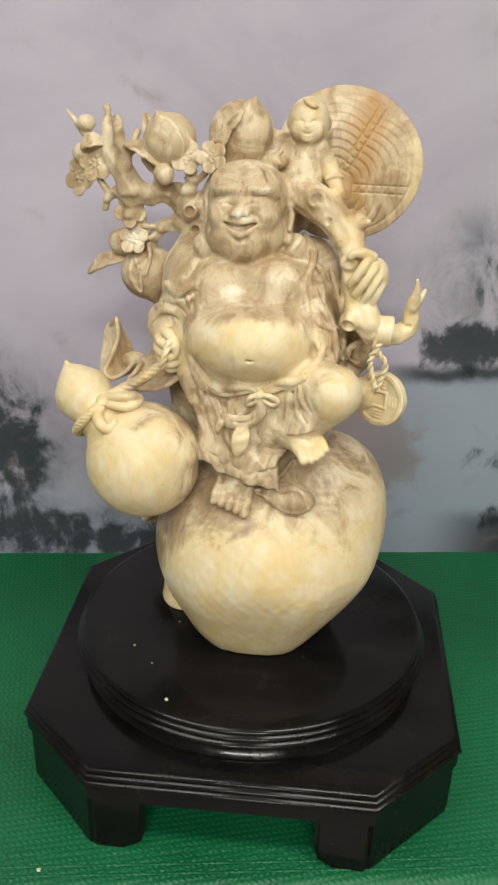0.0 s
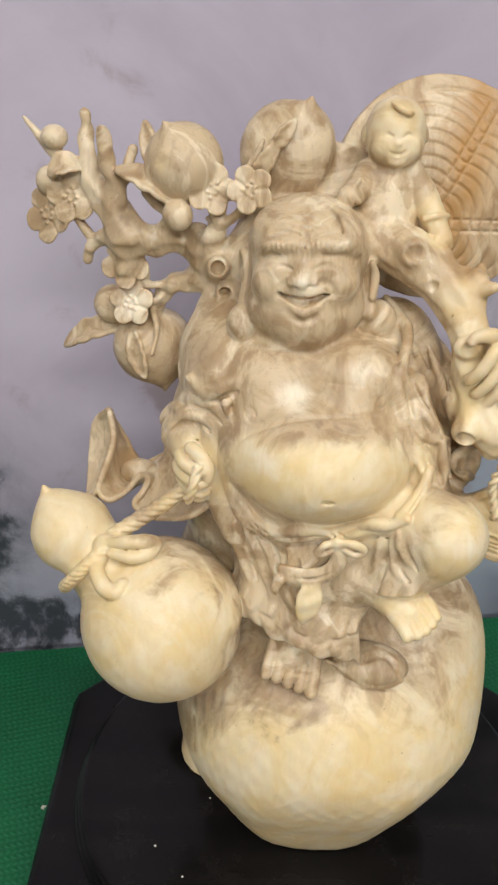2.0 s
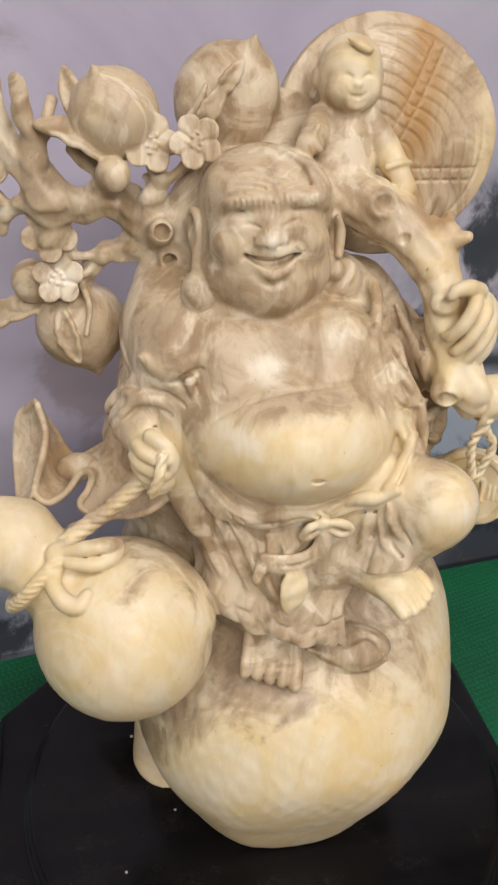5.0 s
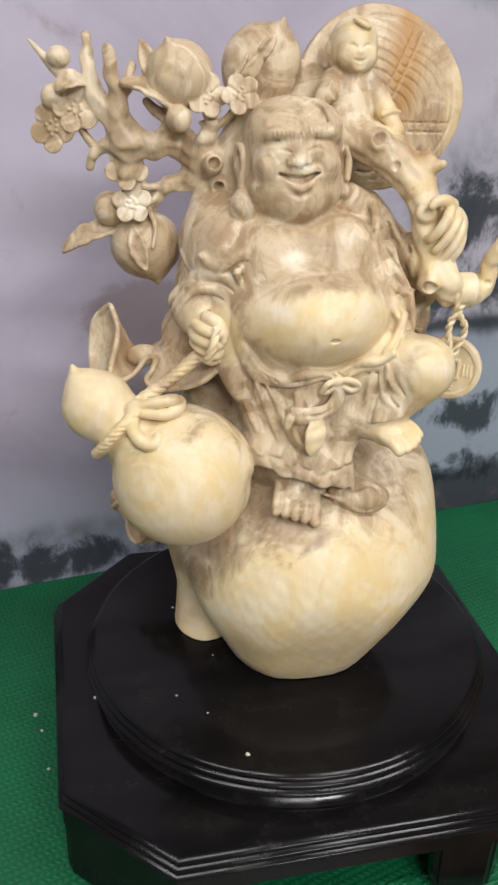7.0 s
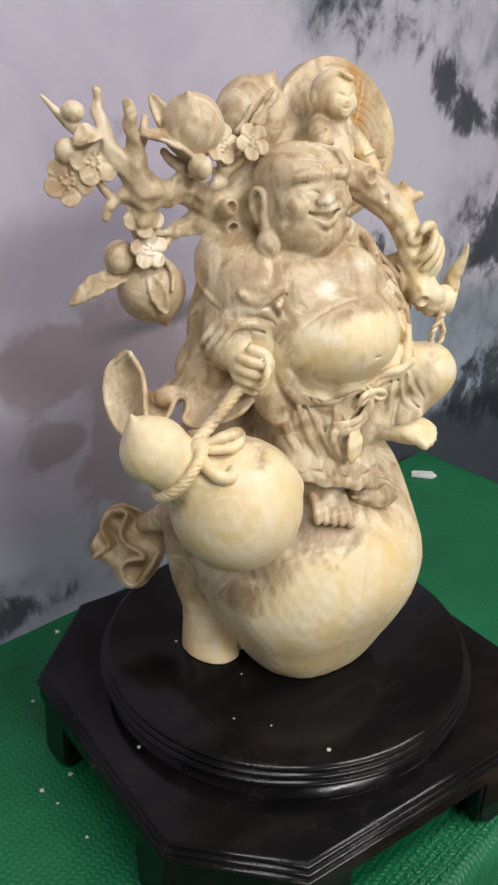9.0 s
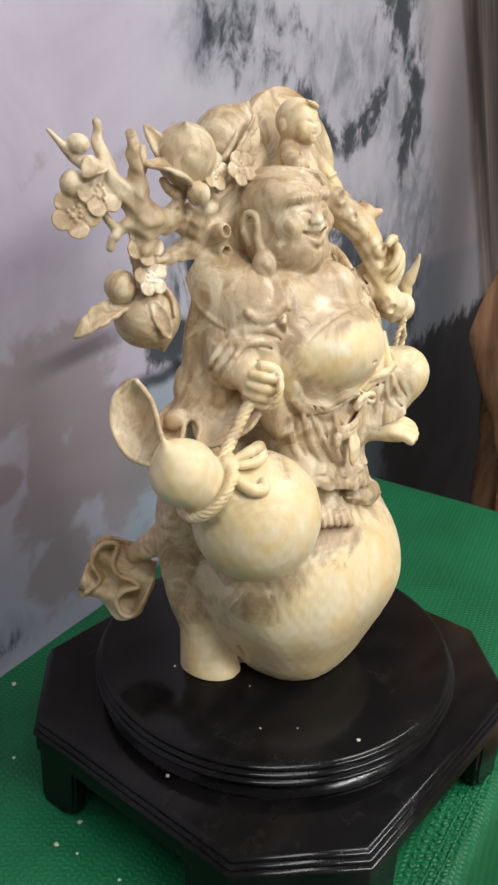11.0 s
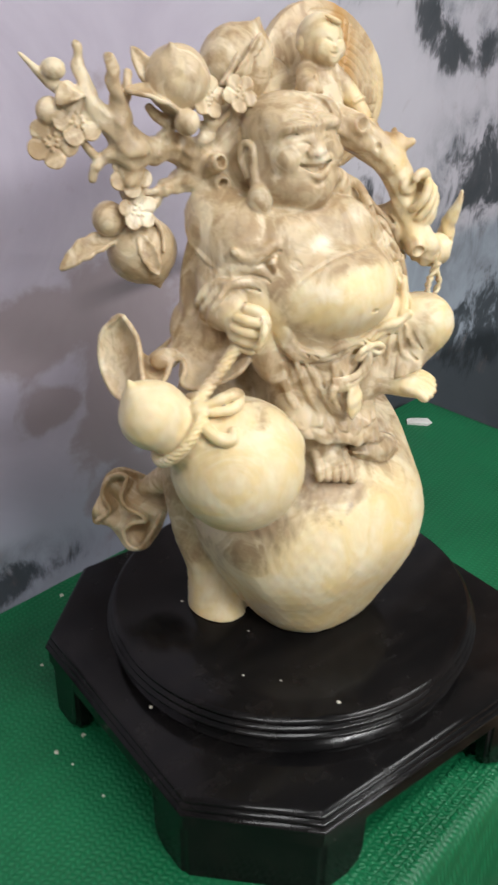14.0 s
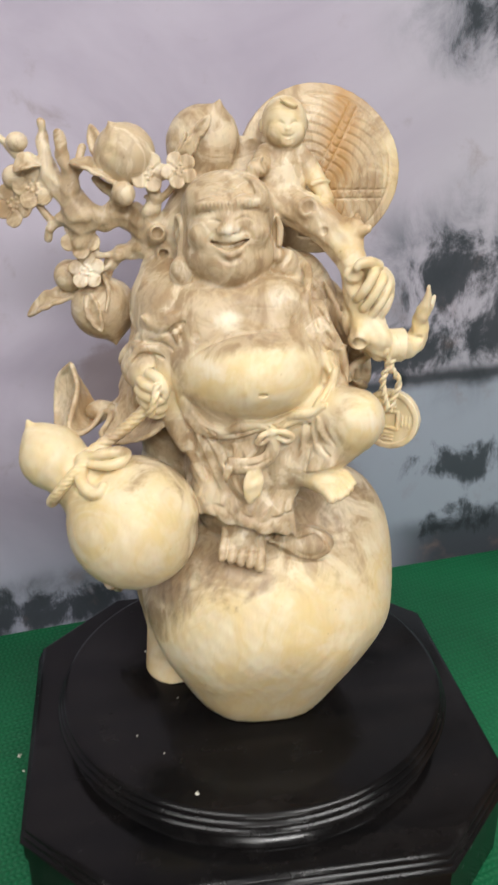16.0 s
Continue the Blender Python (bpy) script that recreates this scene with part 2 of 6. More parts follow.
def ink_backdrop():
    """A printed ink landscape: pale lavender mist, grey-green washes, dark trees, a waterline, brown cliffs."""
    m = Mat("ink_landscape_print")
    u, _, v = m.xyz()

    def spot(cu, cv, ru, rv):
        a = m.math("DIVIDE", m.math("SUBTRACT", u, cu), ru)
        b = m.math("DIVIDE", m.math("SUBTRACT", v, cv), rv)
        d = m.math("SQRT", m.math("ADD", m.math("MULTIPLY", a, a), m.math("MULTIPLY", b, b)))
        return m.ramp(d, 1.0, 0.1)

    def most(values):
        total = values[0]
        for value in values[1:]:
            total = m.math("MAXIMUM", total, value)
        return total

    wash = m.noise(3.2, 5, 0.6, warp=0.6)
    brush = m.noise(17, 7, 0.66, at=m.mapped((1.0, 1, 0.72)), warp=0.45)
    leaves = m.noise(70, 5, 0.65, at=m.mapped((1.0, 1, 0.6)), warp=0.3)
    mist = m.mix(m.ramp(wash, 0.3, 0.7), (0.41, 0.365, 0.445), (0.54, 0.495, 0.575))
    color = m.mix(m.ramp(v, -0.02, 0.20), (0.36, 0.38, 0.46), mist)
    # pale grey paper tone towards the mountains
    color = m.mix(m.ramp(m.math("ADD", u, m.math("MULTIPLY", wash, 0.2)), 0.2, 0.5, 0.0, 0.7), color, (0.52, 0.51, 0.55))
    water = m.math("MULTIPLY", m.ramp(v, 0.27, 0.235), m.ramp(u, 0.12, 0.2))
    color = m.mix(m.math("MULTIPLY", water, 0.75), color, (0.27, 0.33, 0.39))
    # grey-green washes under the trees
    soft = most([spot(-0.36, 0.12, 0.14, 0.24), spot(-0.2, 0.0, 0.26, 0.07), spot(0.30, 0.37, 0.17, 0.17), spot(0.42, 0.68, 0.26, 0.10), spot(0.36, 0.36, 0.12, 0.22),
                 spot(0.82, 0.30, 0.34, 0.26), spot(0.74, 0.62, 0.24, 0.2), spot(1.0, 0.66, 0.2, 0.3), spot(1.12, 0.30, 0.26, 0.4)])
    depth = m.math("ADD", m.math("MULTIPLY", brush, 0.75), m.math("MULTIPLY", wash, 0.35))
    soft = m.math("MULTIPLY", m.ramp(soft, 0.0, 0.7), m.ramp(depth, 0.42, 0.70, 0.1, 0.85))
    color = m.mix(soft, color, (0.165, 0.18, 0.205))
    # dark trees and rocks, edges bled into the paper
    dark = most([spot(-0.37, 0.13, 0.11, 0.20), spot(-0.33, 0.0, 0.16, 0.09), spot(-0.20, -0.01, 0.22, 0.05), spot(0.27, 0.29, 0.13, 0.07), spot(0.35, 0.38, 0.14, 0.11), spot(0.44, 0.33, 0.16, 0.12), spot(0.38, 0.12, 0.13, 0.06), spot(0.40, 0.03, 0.16, 0.05),
                 spot(0.83, 0.34, 0.22, 0.15), spot(0.98, 0.27, 0.18, 0.13), spot(0.90, 0.06, 0.30, 0.16), m.math("MULTIPLY", spot(0.46, 0.68, 0.30, 0.12), 0.55), spot(0.95, 0.76, 0.16, 0.14), spot(1.06, 0.58, 0.10, 0.22), spot(1.15, 0.16, 0.10, 0.14)])
    # a dark leafy bough hangs in a wide bow below the high trees
    du = m.math("DIVIDE", m.math("SUBTRACT", u, 0.745), 0.175)
    dv = m.math("DIVIDE", m.math("SUBTRACT", v, 0.685), 0.155)
    bend = m.math("SQRT", m.math("ADD", m.math("MULTIPLY", du, du), m.math("MULTIPLY", dv, dv)))
    bend = m.ramp(m.math("ABSOLUTE", m.math("SUBTRACT", bend, 1.0)), 0.34, 0.06)
    bend = m.math("MULTIPLY", bend, m.math("MULTIPLY", m.ramp(u, 0.55, 0.60), m.ramp(v, 0.68, 0.60)))
    dark = m.math("MAXIMUM", dark, m.math("MULTIPLY", bend, 0.95))
    strokes = m.math("ADD", m.math("MULTIPLY", m.math("SUBTRACT", brush, 0.5), 1.9), m.math("MULTIPLY", m.math("SUBTRACT", leaves, 0.5), 0.5))
    ink = m.ramp(m.math("ADD", m.math("MULTIPLY", dark, 0.66), strokes), 0.26, 0.62)
    ink = m.math("MULTIPLY", ink, m.ramp(dark, 0.0, 0.35))
    color = m.mix(m.math("MULTIPLY", ink, 0.9), color, (0.028, 0.036, 0.042))
    # waterline and the shaded bank
    ripple = m.math("MULTIPLY", m.math("SUBTRACT", m.noise(9, 4), 0.5), 0.05)
    line = m.ramp(m.math("ABSOLUTE", m.math("SUBTRACT", m.math("ADD", v, ripple), 0.252)), 0.022, 0.002)
    line = m.math("MULTIPLY", line, m.ramp(m.math("ABSOLUTE", m.math("SUBTRACT", u, 0.36)), 0.24, 0.14))
    bank = m.ramp(m.math("ADD", v, ripple), 0.05, 0.015)
    bank = m.math("MULTIPLY", bank, m.ramp(u, 0.22, 0.36))
    color = m.mix(m.math("MULTIPLY", m.math("MAXIMUM", line, bank), 0.88), color, (0.02, 0.026, 0.03))
    # brown patches in the mist; the hanging fruit's soft shadow is painted among them
    brown_patches = most([spot(-0.08, 0.30, 0.11, 0.08), spot(-0.07, 0.20, 0.07, 0.045), spot(0.04, 0.29, 0.15, 0.12), spot(0.02, 0.16, 0.09, 0.12), spot(0.10, 0.20, 0.10, 0.14), spot(0.03, 0.05, 0.10, 0.09), spot(0.15, 0.13, 0.09, 0.12)])
    brown_patches = m.ramp(m.math("ADD", brown_patches, m.math("MULTIPLY", m.math("SUBTRACT", m.noise(16, 5, 0.6, warp=0.3), 0.5), 1.8)), 0.14, 0.56)
    color = m.mix(m.math("MULTIPLY", brown_patches, 0.50), color, (0.23, 0.16, 0.13))
    bough = m.ramp(m.math("ABSOLUTE", m.math("SUBTRACT", v, m.math("MULTIPLY_ADD", u, 0.1, 0.318))), 0.02, 0.004)
    bough = m.math("MULTIPLY", bough, spot(0.08, 0.325, 0.13, 0.06))
    color = m.mix(m.math("MULTIPLY", bough, 0.65), color, (0.075, 0.07, 0.08))
    # leaning brown cliff with falling streaks and a pale edge, black beneath
    lean = m.math("MULTIPLY_ADD", v, 0.6, u)
    slope = m.add("ShaderNodeCombineXYZ")
    m.link(lean, slope.inputs[0])
    m.link(m.math("MULTIPLY", v, 0.08), slope.inputs[2])
    streak = m.noise(11, 5, 0.62, at=slope.outputs[0], warp=0.4)
    color = m.mix(m.ramp(lean, 1.46, 1.56, 0.0, 0.55), color, (0.44, 0.375, 0.38))
    cliff = m.mix(m.ramp(streak, 0.36, 0.64), (0.065, 0.048, 0.042), (0.34, 0.27, 0.24))
    color = m.mix(m.ramp(m.math("ADD", lean, m.math("MULTIPLY", wash, 0.06)), 1.76, 1.82), color, cliff)
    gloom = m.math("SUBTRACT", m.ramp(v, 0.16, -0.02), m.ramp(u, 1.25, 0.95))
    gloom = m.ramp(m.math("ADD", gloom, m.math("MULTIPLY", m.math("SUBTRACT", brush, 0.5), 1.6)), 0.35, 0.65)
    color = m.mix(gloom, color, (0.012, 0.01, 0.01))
    return m.done(color, m.ramp(wash, 0.3, 0.7, 0.42, 0.52), m.bump(m.noise(3.0, 2), 0.10, 0.02), Specular_IOR_Level=0.2)


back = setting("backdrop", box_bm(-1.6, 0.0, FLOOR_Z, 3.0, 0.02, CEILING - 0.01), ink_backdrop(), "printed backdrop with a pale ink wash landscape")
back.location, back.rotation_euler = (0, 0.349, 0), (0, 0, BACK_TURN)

# ---- table under its green mat ----
def table():
    ob = tagged(new("display_table"), "dark wooden display table under a green mat", "table")
    ob.location, ob.rotation_euler = (0, 0, FLOOR_Z), (0, 0, BACK_TURN)
    h = TABLE_H - 0.006
    part("tabletop", box_bm(-1.2, -0.222, h - 0.04, 0.675, 0.306, h, 0.004), TABLE, ob)
    for lx, ly in ((-1.12, -0.19), (-1.12, 0.24), (0.61, -0.19), (0.61, 0.24)):
        part("leg", box_bm(lx - 0.03, ly - 0.03, 0, lx + 0.03, ly + 0.03, h - 0.04, 0.004), TABLE, ob)
    return ob


def mat_cover():
    """The green mat lies on the table and hangs over its front and right edges with a soft bend."""
    bm = bmesh.new()
    nx, ny = 190, 90
    x0, x1, y0, y1, r = -1.2, 0.70, -0.234, 0.311, 0.014
    rows = []

    def bend(a, edge, reach):
        """Along the sheet: flat, then round the edge, then down."""
        over = a - (edge - r)
        if over <= 0:
            return a, 0.0
        arc = r * math.pi / 2
        if over < arc:
            return edge - r + r * math.sin(over / r), -r * (1 - math.cos(over / r))
        return edge + 0.015 * math.sin((over - arc) * 18), -r - (over - arc)

    for j in range(ny + 1):
        row = []
        for i in range(nx + 1):
            a = x0 + (x1 + 0.22 - x0) * i / nx
            b = y1 - (y1 + 0.24 - y0) * j / ny
            px, dzx = bend(a, x1, 0.2)
            qy, dzy = bend(-b, -y0, 0.2)
            lift = 0.0012 * noise.noise(Vector((a * 6, b * 6, 0.3))) + 0.0006 * noise.noise(Vector((a * 25, b * 25, 1.7)))
            inside = min(1.0, max(0.0, min(x1 - px, -y0 - qy) / 0.05))
            row.append(bm.verts.new((px, -qy, dzx + dzy + lift * inside + 0.0)))
        rows.append(row)
    for a, b in zip(rows, rows[1:]):
        for i in range(nx):
            bm.faces.new((a[i], b[i], b[i + 1], a[i + 1]))
    ob = tagged(part("mat", bm, MAT, None, "", 60), "green embossed vinyl mat covering the table", "mat")
    ob.location, ob.rotation_euler = (0, 0, TABLE_Z), (0, 0, BACK_TURN)
    thick = ob.modifiers.new("thickness", "SOLIDIFY")
    thick.thickness, thick.offset = 0.004, -1
    return ob


def mat_border(parent):
    """Rows of moulded dots between two ridges along the mat's front."""
    verts, faces = [], []
    for row in range(4):
        y = -0.1885 - 0.0098 * row
        for n in range(120):
            x = -0.78 + 0.0112 * n + (0.0056 if row % 2 else 0)
            start = len(verts)
            for ring, (rad, up) in enumerate(((0.0036, 0.0), (0.0030, 0.0003), (0.0020, 0.0004), (0.0012, 0.0002))):
                for i in range(10):
                    a = 2 * math.pi * i / 10
                    verts.append((x + rad * math.cos(a), y + rad * math.sin(a), up))
            for ring in range(3):
                for i in range(10):
                    a, c = start + ring * 10 + i, start + ring * 10 + (i + 1) % 10
                    faces.append((a, c, c + 10, a + 10))
            faces.append(tuple(start + 30 + i for i in range(10)))
    for y in (-0.2034, -0.2132):
        start = len(verts)
        for n in range(61):
            x = -0.79 + 0.0225 * n
            for dy, up in ((-0.0012, 0.0), (0.0, 0.0006), (0.0012, 0.0)):
                verts.append((x, y + dy, up))
        for n in range(60):
            a = start + 3 * n
            faces += [(a, a + 3, a + 4, a + 1), (a + 1, a + 4, a + 5, a + 2)]
    data = bpy.data.meshes.new("dot_border")
    data.from_pydata(verts, [], faces)
    data.polygons.foreach_set("use_smooth", [True] * len(faces))
    data.materials.append(MAT)
    ob = new("dot_border", data)
    ob.parent = parent
    ob.location = (0, 0, 0.0007)
    return tagged(ob, "rows of moulded green dots", kind="stuff")


table()
mat_border(mat_cover())


# ---- black stand ----
STAND = (0.0128, 0.000)
OCT_TOP, DISK_TOP = 0.081, 0.118


def octagon(hx, hy, cut, z, n=1):
    """Corner points of a rectangle with cut corners, counter-clockwise from the front left."""
    return [(-hx + cut, -hy, z), (hx - cut, -hy, z), (hx, -hy + cut, z), (hx, hy - cut, z),
            (hx - cut, hy, z), (-hx + cut, hy, z), (-hx, hy - cut, z), (-hx, -hy + cut, z)]


def bead_profile(top, drop, n, out0, out1):
    """A moulding of n half-round beads going down and out: pairs of (outset, height)."""
    pts = [(out0 - 0.0015, top)]
    for b in range(n):
        za, zb = top - 0.0006 - drop * b / n, top - drop * (b + 1) / n
        oa, ob_ = out0 + (out1 - out0) * b / n, out0 + (out1 - out0) * (b + 1) / n
        for s in range(7):
            t = s / 6
            pts.append((oa + (ob_ - oa) * t + 0.0021 * math.sin(math.pi * t), za + (zb - za) * t))
    return pts


def plinth():
    ob = tagged(new("display_stand"), "black lacquered wooden stand with cut corners and a round step", "stand")
    ob.location = (*STAND, 0)
    hx, hy, cut = 0.2110, 0.2015, 0.081
    prof = [(-0.012, OCT_TOP - 0.034), (-0.002, OCT_TOP - 0.0335)] + [(o, z) for o, z in reversed(bead_profile(OCT_TOP, 0.017, 3, -0.008, -0.0005))]
    prof.insert(2, (-0.002, OCT_TOP - 0.018))
    rings = [octagon(hx + o, hy + o, cut + o * 0.586, z) for o, z in prof]
    part("top_board", rings_bm(rings), LACQUER, ob, "", 35)
    # bracket feet at the four cut corners
    for sx, sy in ((-1, -1), (1, -1), (1, 1), (-1, 1)):
        ax, ay, run, th = hx - 0.003, hy - 0.003, 0.050, 0.017
        outer = [(ax - cut - run, ay), (ax - cut, ay), (ax, ay - cut), (ax, ay - cut - run)]
        inner = [(ax - th, ay - cut - run), (ax - th, ay - cut - th * 0.4), (ax - cut - th * 0.4, ay - th), (ax - cut - run, ay - th)]
        loop = outer + inner
        levels = [(TABLE_Z, 0.72), (TABLE_Z + 0.006, 0.9), (TABLE_Z + 0.02, 0.98), (OCT_TOP - 0.03, 1.0)]
        rings = []
        for z, full in levels:
            ring = []
            for n, (px, py) in enumerate(loop):
                if n in (0, 7):
                    px = ax - cut - run * full
                if n in (3, 4):
                    py = ay - cut - run * full
                ring.append((sx * px, sy * py, z))
            rings.append(ring if sx * sy < 0 else ring[::-1])
        bm = rings_bm(rings)
        bmesh.ops.recalc_face_normals(bm, faces=bm.faces)
        vertical = [e for e in bm.edges if abs(e.verts[0].co.z - e.verts[1].co.z) > 0.004 and e.calc_face_angle(0) > 0.3]
        bmesh.ops.bevel(bm, geom=vertical, offset=0.004, segments=3, affect="EDGES")
        part("foot", bm, LACQUER, ob, "", 35)
    # round step: a waist, a wide lip with beads, a flat top
    prof = [(0.160, OCT_TOP - 0.002), (0.1735, OCT_TOP - 0.001), (0.1745, OCT_TOP + 0.003), (0.171, OCT_TOP + 0.008), (0.165, OCT_TOP + 0.012), (0.1645, OCT_TOP + 0.017),
            (0.171, OCT_TOP + 0.0195)]
    prof += [(0.1795 + o, z) for o, z in reversed(bead_profile(DISK_TOP, 0.017, 3, -0.008, 0.0))]
    seg = 160
    rings = [[(r * 1.008 * math.cos(2 * math.pi * i / seg), r * 0.985 * math.sin(2 * math.pi * i / seg), z) for i in range(seg)] for r, z in prof]
    part("round_step", rings_bm(rings), LACQUER, ob, "glossy round step with beaded edge", 35)
    return ob


plinth()


# ---- a carver's block: solids are joined and cut as distance fields, then skinned as one mesh ----
class Block:
    def __init__(self, low, high, step):
        self.h = step
        self.axes = [np.arange(a, b + step, step, dtype=np.float32) for a, b in zip(low, high)]
        self.low = np.array([a[0] for a in self.axes], np.float32)
        self.field = np.full([len(a) for a in self.axes], 0.05, np.float32)

    def cells(self, low, high):
        cut = []
        for a, lo, hi in zip(self.axes, low, high):
            i = max(0, int((lo - a[0]) / self.h))
            j = min(len(a), int((hi - a[0]) / self.h) + 2)
            cut.append(slice(i, max(i, j)))
        x, y, z = (a[c] for a, c in zip(self.axes, cut))
        return tuple(cut), x[:, None, None], y[None, :, None], z[None, None, :]

    def join(self, cut, d, k):
        """Smooth union of the solid d into the block; k is the width of the blend."""
        f = self.field[cut]
        if k > 0:
            e = np.maximum(k - np.abs(f - d), 0) / k
            self.field[cut] = np.minimum(f, d) - e * e * k * 0.25
        else:
            self.field[cut] = np.minimum(f, d)

    def carve(self, cut, d, k):
        """Smooth cut of the solid d out of the block."""
        f, d = self.field[cut], -d
        e = np.maximum(k - np.abs(f - d), 0) / max(k, 1e-6)
        self.field[cut] = np.maximum(f, d) + e * e * k * 0.25

    def ball(self, c, r, k=0.004, turn=(0, 0, 0), cut=False):
        """An ellipsoid with half axes r, turned by degrees."""
        r = np.array((r, r, r) if isinstance(r, (int, float)) else r, float)
        m = np.array(Euler([radians(a) for a in turn]).to_matrix())
        reach = np.sqrt(((m * r) ** 2).sum(1)) + k + 0.004
        box, x, y, z = self.cells(np.array(c) - reach, np.array(c) + reach)
        x, y, z = x - c[0], y - c[1], z - c[2]
        p = [m[0, n] * x + m[1, n] * y + m[2, n] * z for n in range(3)]
        k0 = np.sqrt(sum((q / s) ** 2 for q, s in zip(p, r)))
        k1 = np.sqrt(sum((q / s ** 2) ** 2 for q, s in zip(p, r))) + 1e-6
        d = (k0 * (k0 - 1) / k1).astype(np.float32)
        (self.carve if cut else self.join)(box, d, k)

    def limb(self, pts, radii, k=0.004, cut=False, rough=0.0):
        """A bent round bar through pts, its radius going from value to value."""
        pts, radii = spline(pts, radii)
        a, b = pts[:-1], pts[1:]
        reach = radii.max() + k + 0.004
        box, x, y, z = self.cells(pts.min(0) - reach, pts.max(0) + reach)
        d = np.full(np.broadcast_shapes(x.shape, y.shape, z.shape), 1.0, np.float32)
        for p, q, ra, rb in zip(a, b, radii[:-1], radii[1:]):
            far = max(ra, rb) + k + 0.006
            lo, hi = np.minimum(p, q) - far, np.maximum(p, q) + far
            sub = []
            for axis, at, l, h in zip((0, 1, 2), (x, y, z), lo, hi):
                line = at.ravel()
                sub.append(slice(*np.searchsorted(line, (l, h))))
            sx, sy, sz = x[sub[0]] - p[0], y[:, sub[1]] - p[1], z[:, :, sub[2]] - p[2]
            way = q - p
            t = np.clip((sx * way[0] + sy * way[1] + sz * way[2]) / max(way @ way, 1e-12), 0, 1)
            g = np.sqrt((sx - t * way[0]) ** 2 + (sy - t * way[1]) ** 2 + (sz - t * way[2]) ** 2) - (ra + (rb - ra) * t)
            d[tuple(sub)] = np.minimum(d[tuple(sub)], g)
        if rough:
            d += rough * (np.sin(x * 310 + y * 190) * np.sin(z * 260 + x * 120) + 0.6 * np.sin(y * 520 - z * 430 + 1.3)).astype(np.float32)
        (self.carve if cut else self.join)(box, d, k)

    def sheet(self, shape, nu, nv, thick, k=0.002, cut=False):
        """A bent sheet: shape(u, v) gives its points for u and v from 0 to 1; thick is half its thickness."""
        u, v = np.meshgrid(np.linspace(0, 1, nu), np.linspace(0, 1, nv), indexing="ij")
        pts = np.stack([np.broadcast_to(c, u.shape) for c in shape(u, v)], -1).reshape(-1, 3)
        reach = thick + k + 3 * self.h
        box, x, y, z = self.cells(pts.min(0) - reach, pts.max(0) + reach)
        d = np.full(np.broadcast_shapes(x.shape, y.shape, z.shape), 1.0, np.float32)
        start = np.array([x.ravel()[0], y.ravel()[0], z.ravel()[0]])
        n = int(math.ceil((thick + k + self.h) / self.h))
        base = np.rint((pts - start) / self.h).astype(int)
        shape3 = np.array(d.shape)
        for di in range(-n, n + 1):
            for dj in range(-n, n + 1):
                for dk in range(-n, n + 1):
                    if di * di + dj * dj + dk * dk > (n + 0.8) ** 2:
                        continue
                    at = base + (di, dj, dk)
                    ok = ((at >= 0) & (at < shape3)).all(1)
                    at, p = at[ok], pts[ok]
                    g = np.sqrt((((at * self.h + start) - p) ** 2).sum(1)).astype(np.float32) - thick
                    np.minimum.at(d, (at[:, 0], at[:, 1], at[:, 2]), g)
        (self.carve if cut else self.join)(box, d, k)

    def shaped(self, c, reach, solid, k=0.002, cut=False):
        """Any solid given as a function of offsets from c that returns distances."""
        reach = np.array(reach if isinstance(reach, tuple) else (reach,) * 3)
        box, x, y, z = self.cells(np.array(c) - reach, np.array(c) + reach)
        d = solid(x - c[0], y - c[1], z - c[2]).astype(np.float32)
        (self.carve if cut else self.join)(box, d, k)

    def ripple(self, low, high, wave):
        """Raises or sinks the skin inside a box by wave(x, y, z) metres, fading out at the box's sides."""
        box, x, y, z = self.cells(low, high)
        fade = 1.0
        for at, lo, hi in zip((x, y, z), low, high):
            t = (at - lo) / (hi - lo)
            fade = fade * np.clip(5 * np.minimum(t, 1 - t), 0, 1)
        self.field[box] -= (fade * wave(x, y, z)).astype(np.float32)

    def front(self, x, z):
        """The y at which the block's skin is first met from the front at x, z; None where there is none."""
        i, k = int(round((x - self.low[0]) / self.h)), int(round((z - self.low[2]) / self.h))
        line = self.field[i, :, k]
        hit = np.flatnonzero(line < 0)
        if not len(hit) or hit[0] == 0:
            return None
        j = hit[0]
        return float(self.axes[1][j] - self.h * line[j] / (line[j] - line[j - 1]))

    def stroke(self, pts, radii, lift=0.0, k=0.002, cut=False):
        """A ridge laid on, or a groove cut into, the front skin along a line of x, z pairs."""
        line, _ = spline([(x, 0.0, z) for x, z in pts], [1.0], 5) if len(pts) > 2 else (np.array([(x, 0.0, z) for x, z in pts]), 0)
        path = [(x, self.front(x, z), z) for x, _, z in line]
        path = [(x, y, z) for x, y, z in path if y is not None]
        if len(path) < 2:
            return
        ys = even([p[1] for p in path]) - lift
        self.limb([(p[0], y, p[2]) for p, y in zip(path, ys)], radii, k, cut)

    def fold(self, pts, fat, deep=0.0014, drop=0.003, lift=-0.0002, blend=0.0018):
        """A rolled fold: a ridge with a groove just under it."""
        self.stroke([(x, z - drop) for x, z in pts], [deep * 0.5, deep, deep, deep * 0.5], 0.0, 0.0012, True)
        self.stroke(pts, [fat * 0.6, fat, fat, fat * 0.6], lift, blend)

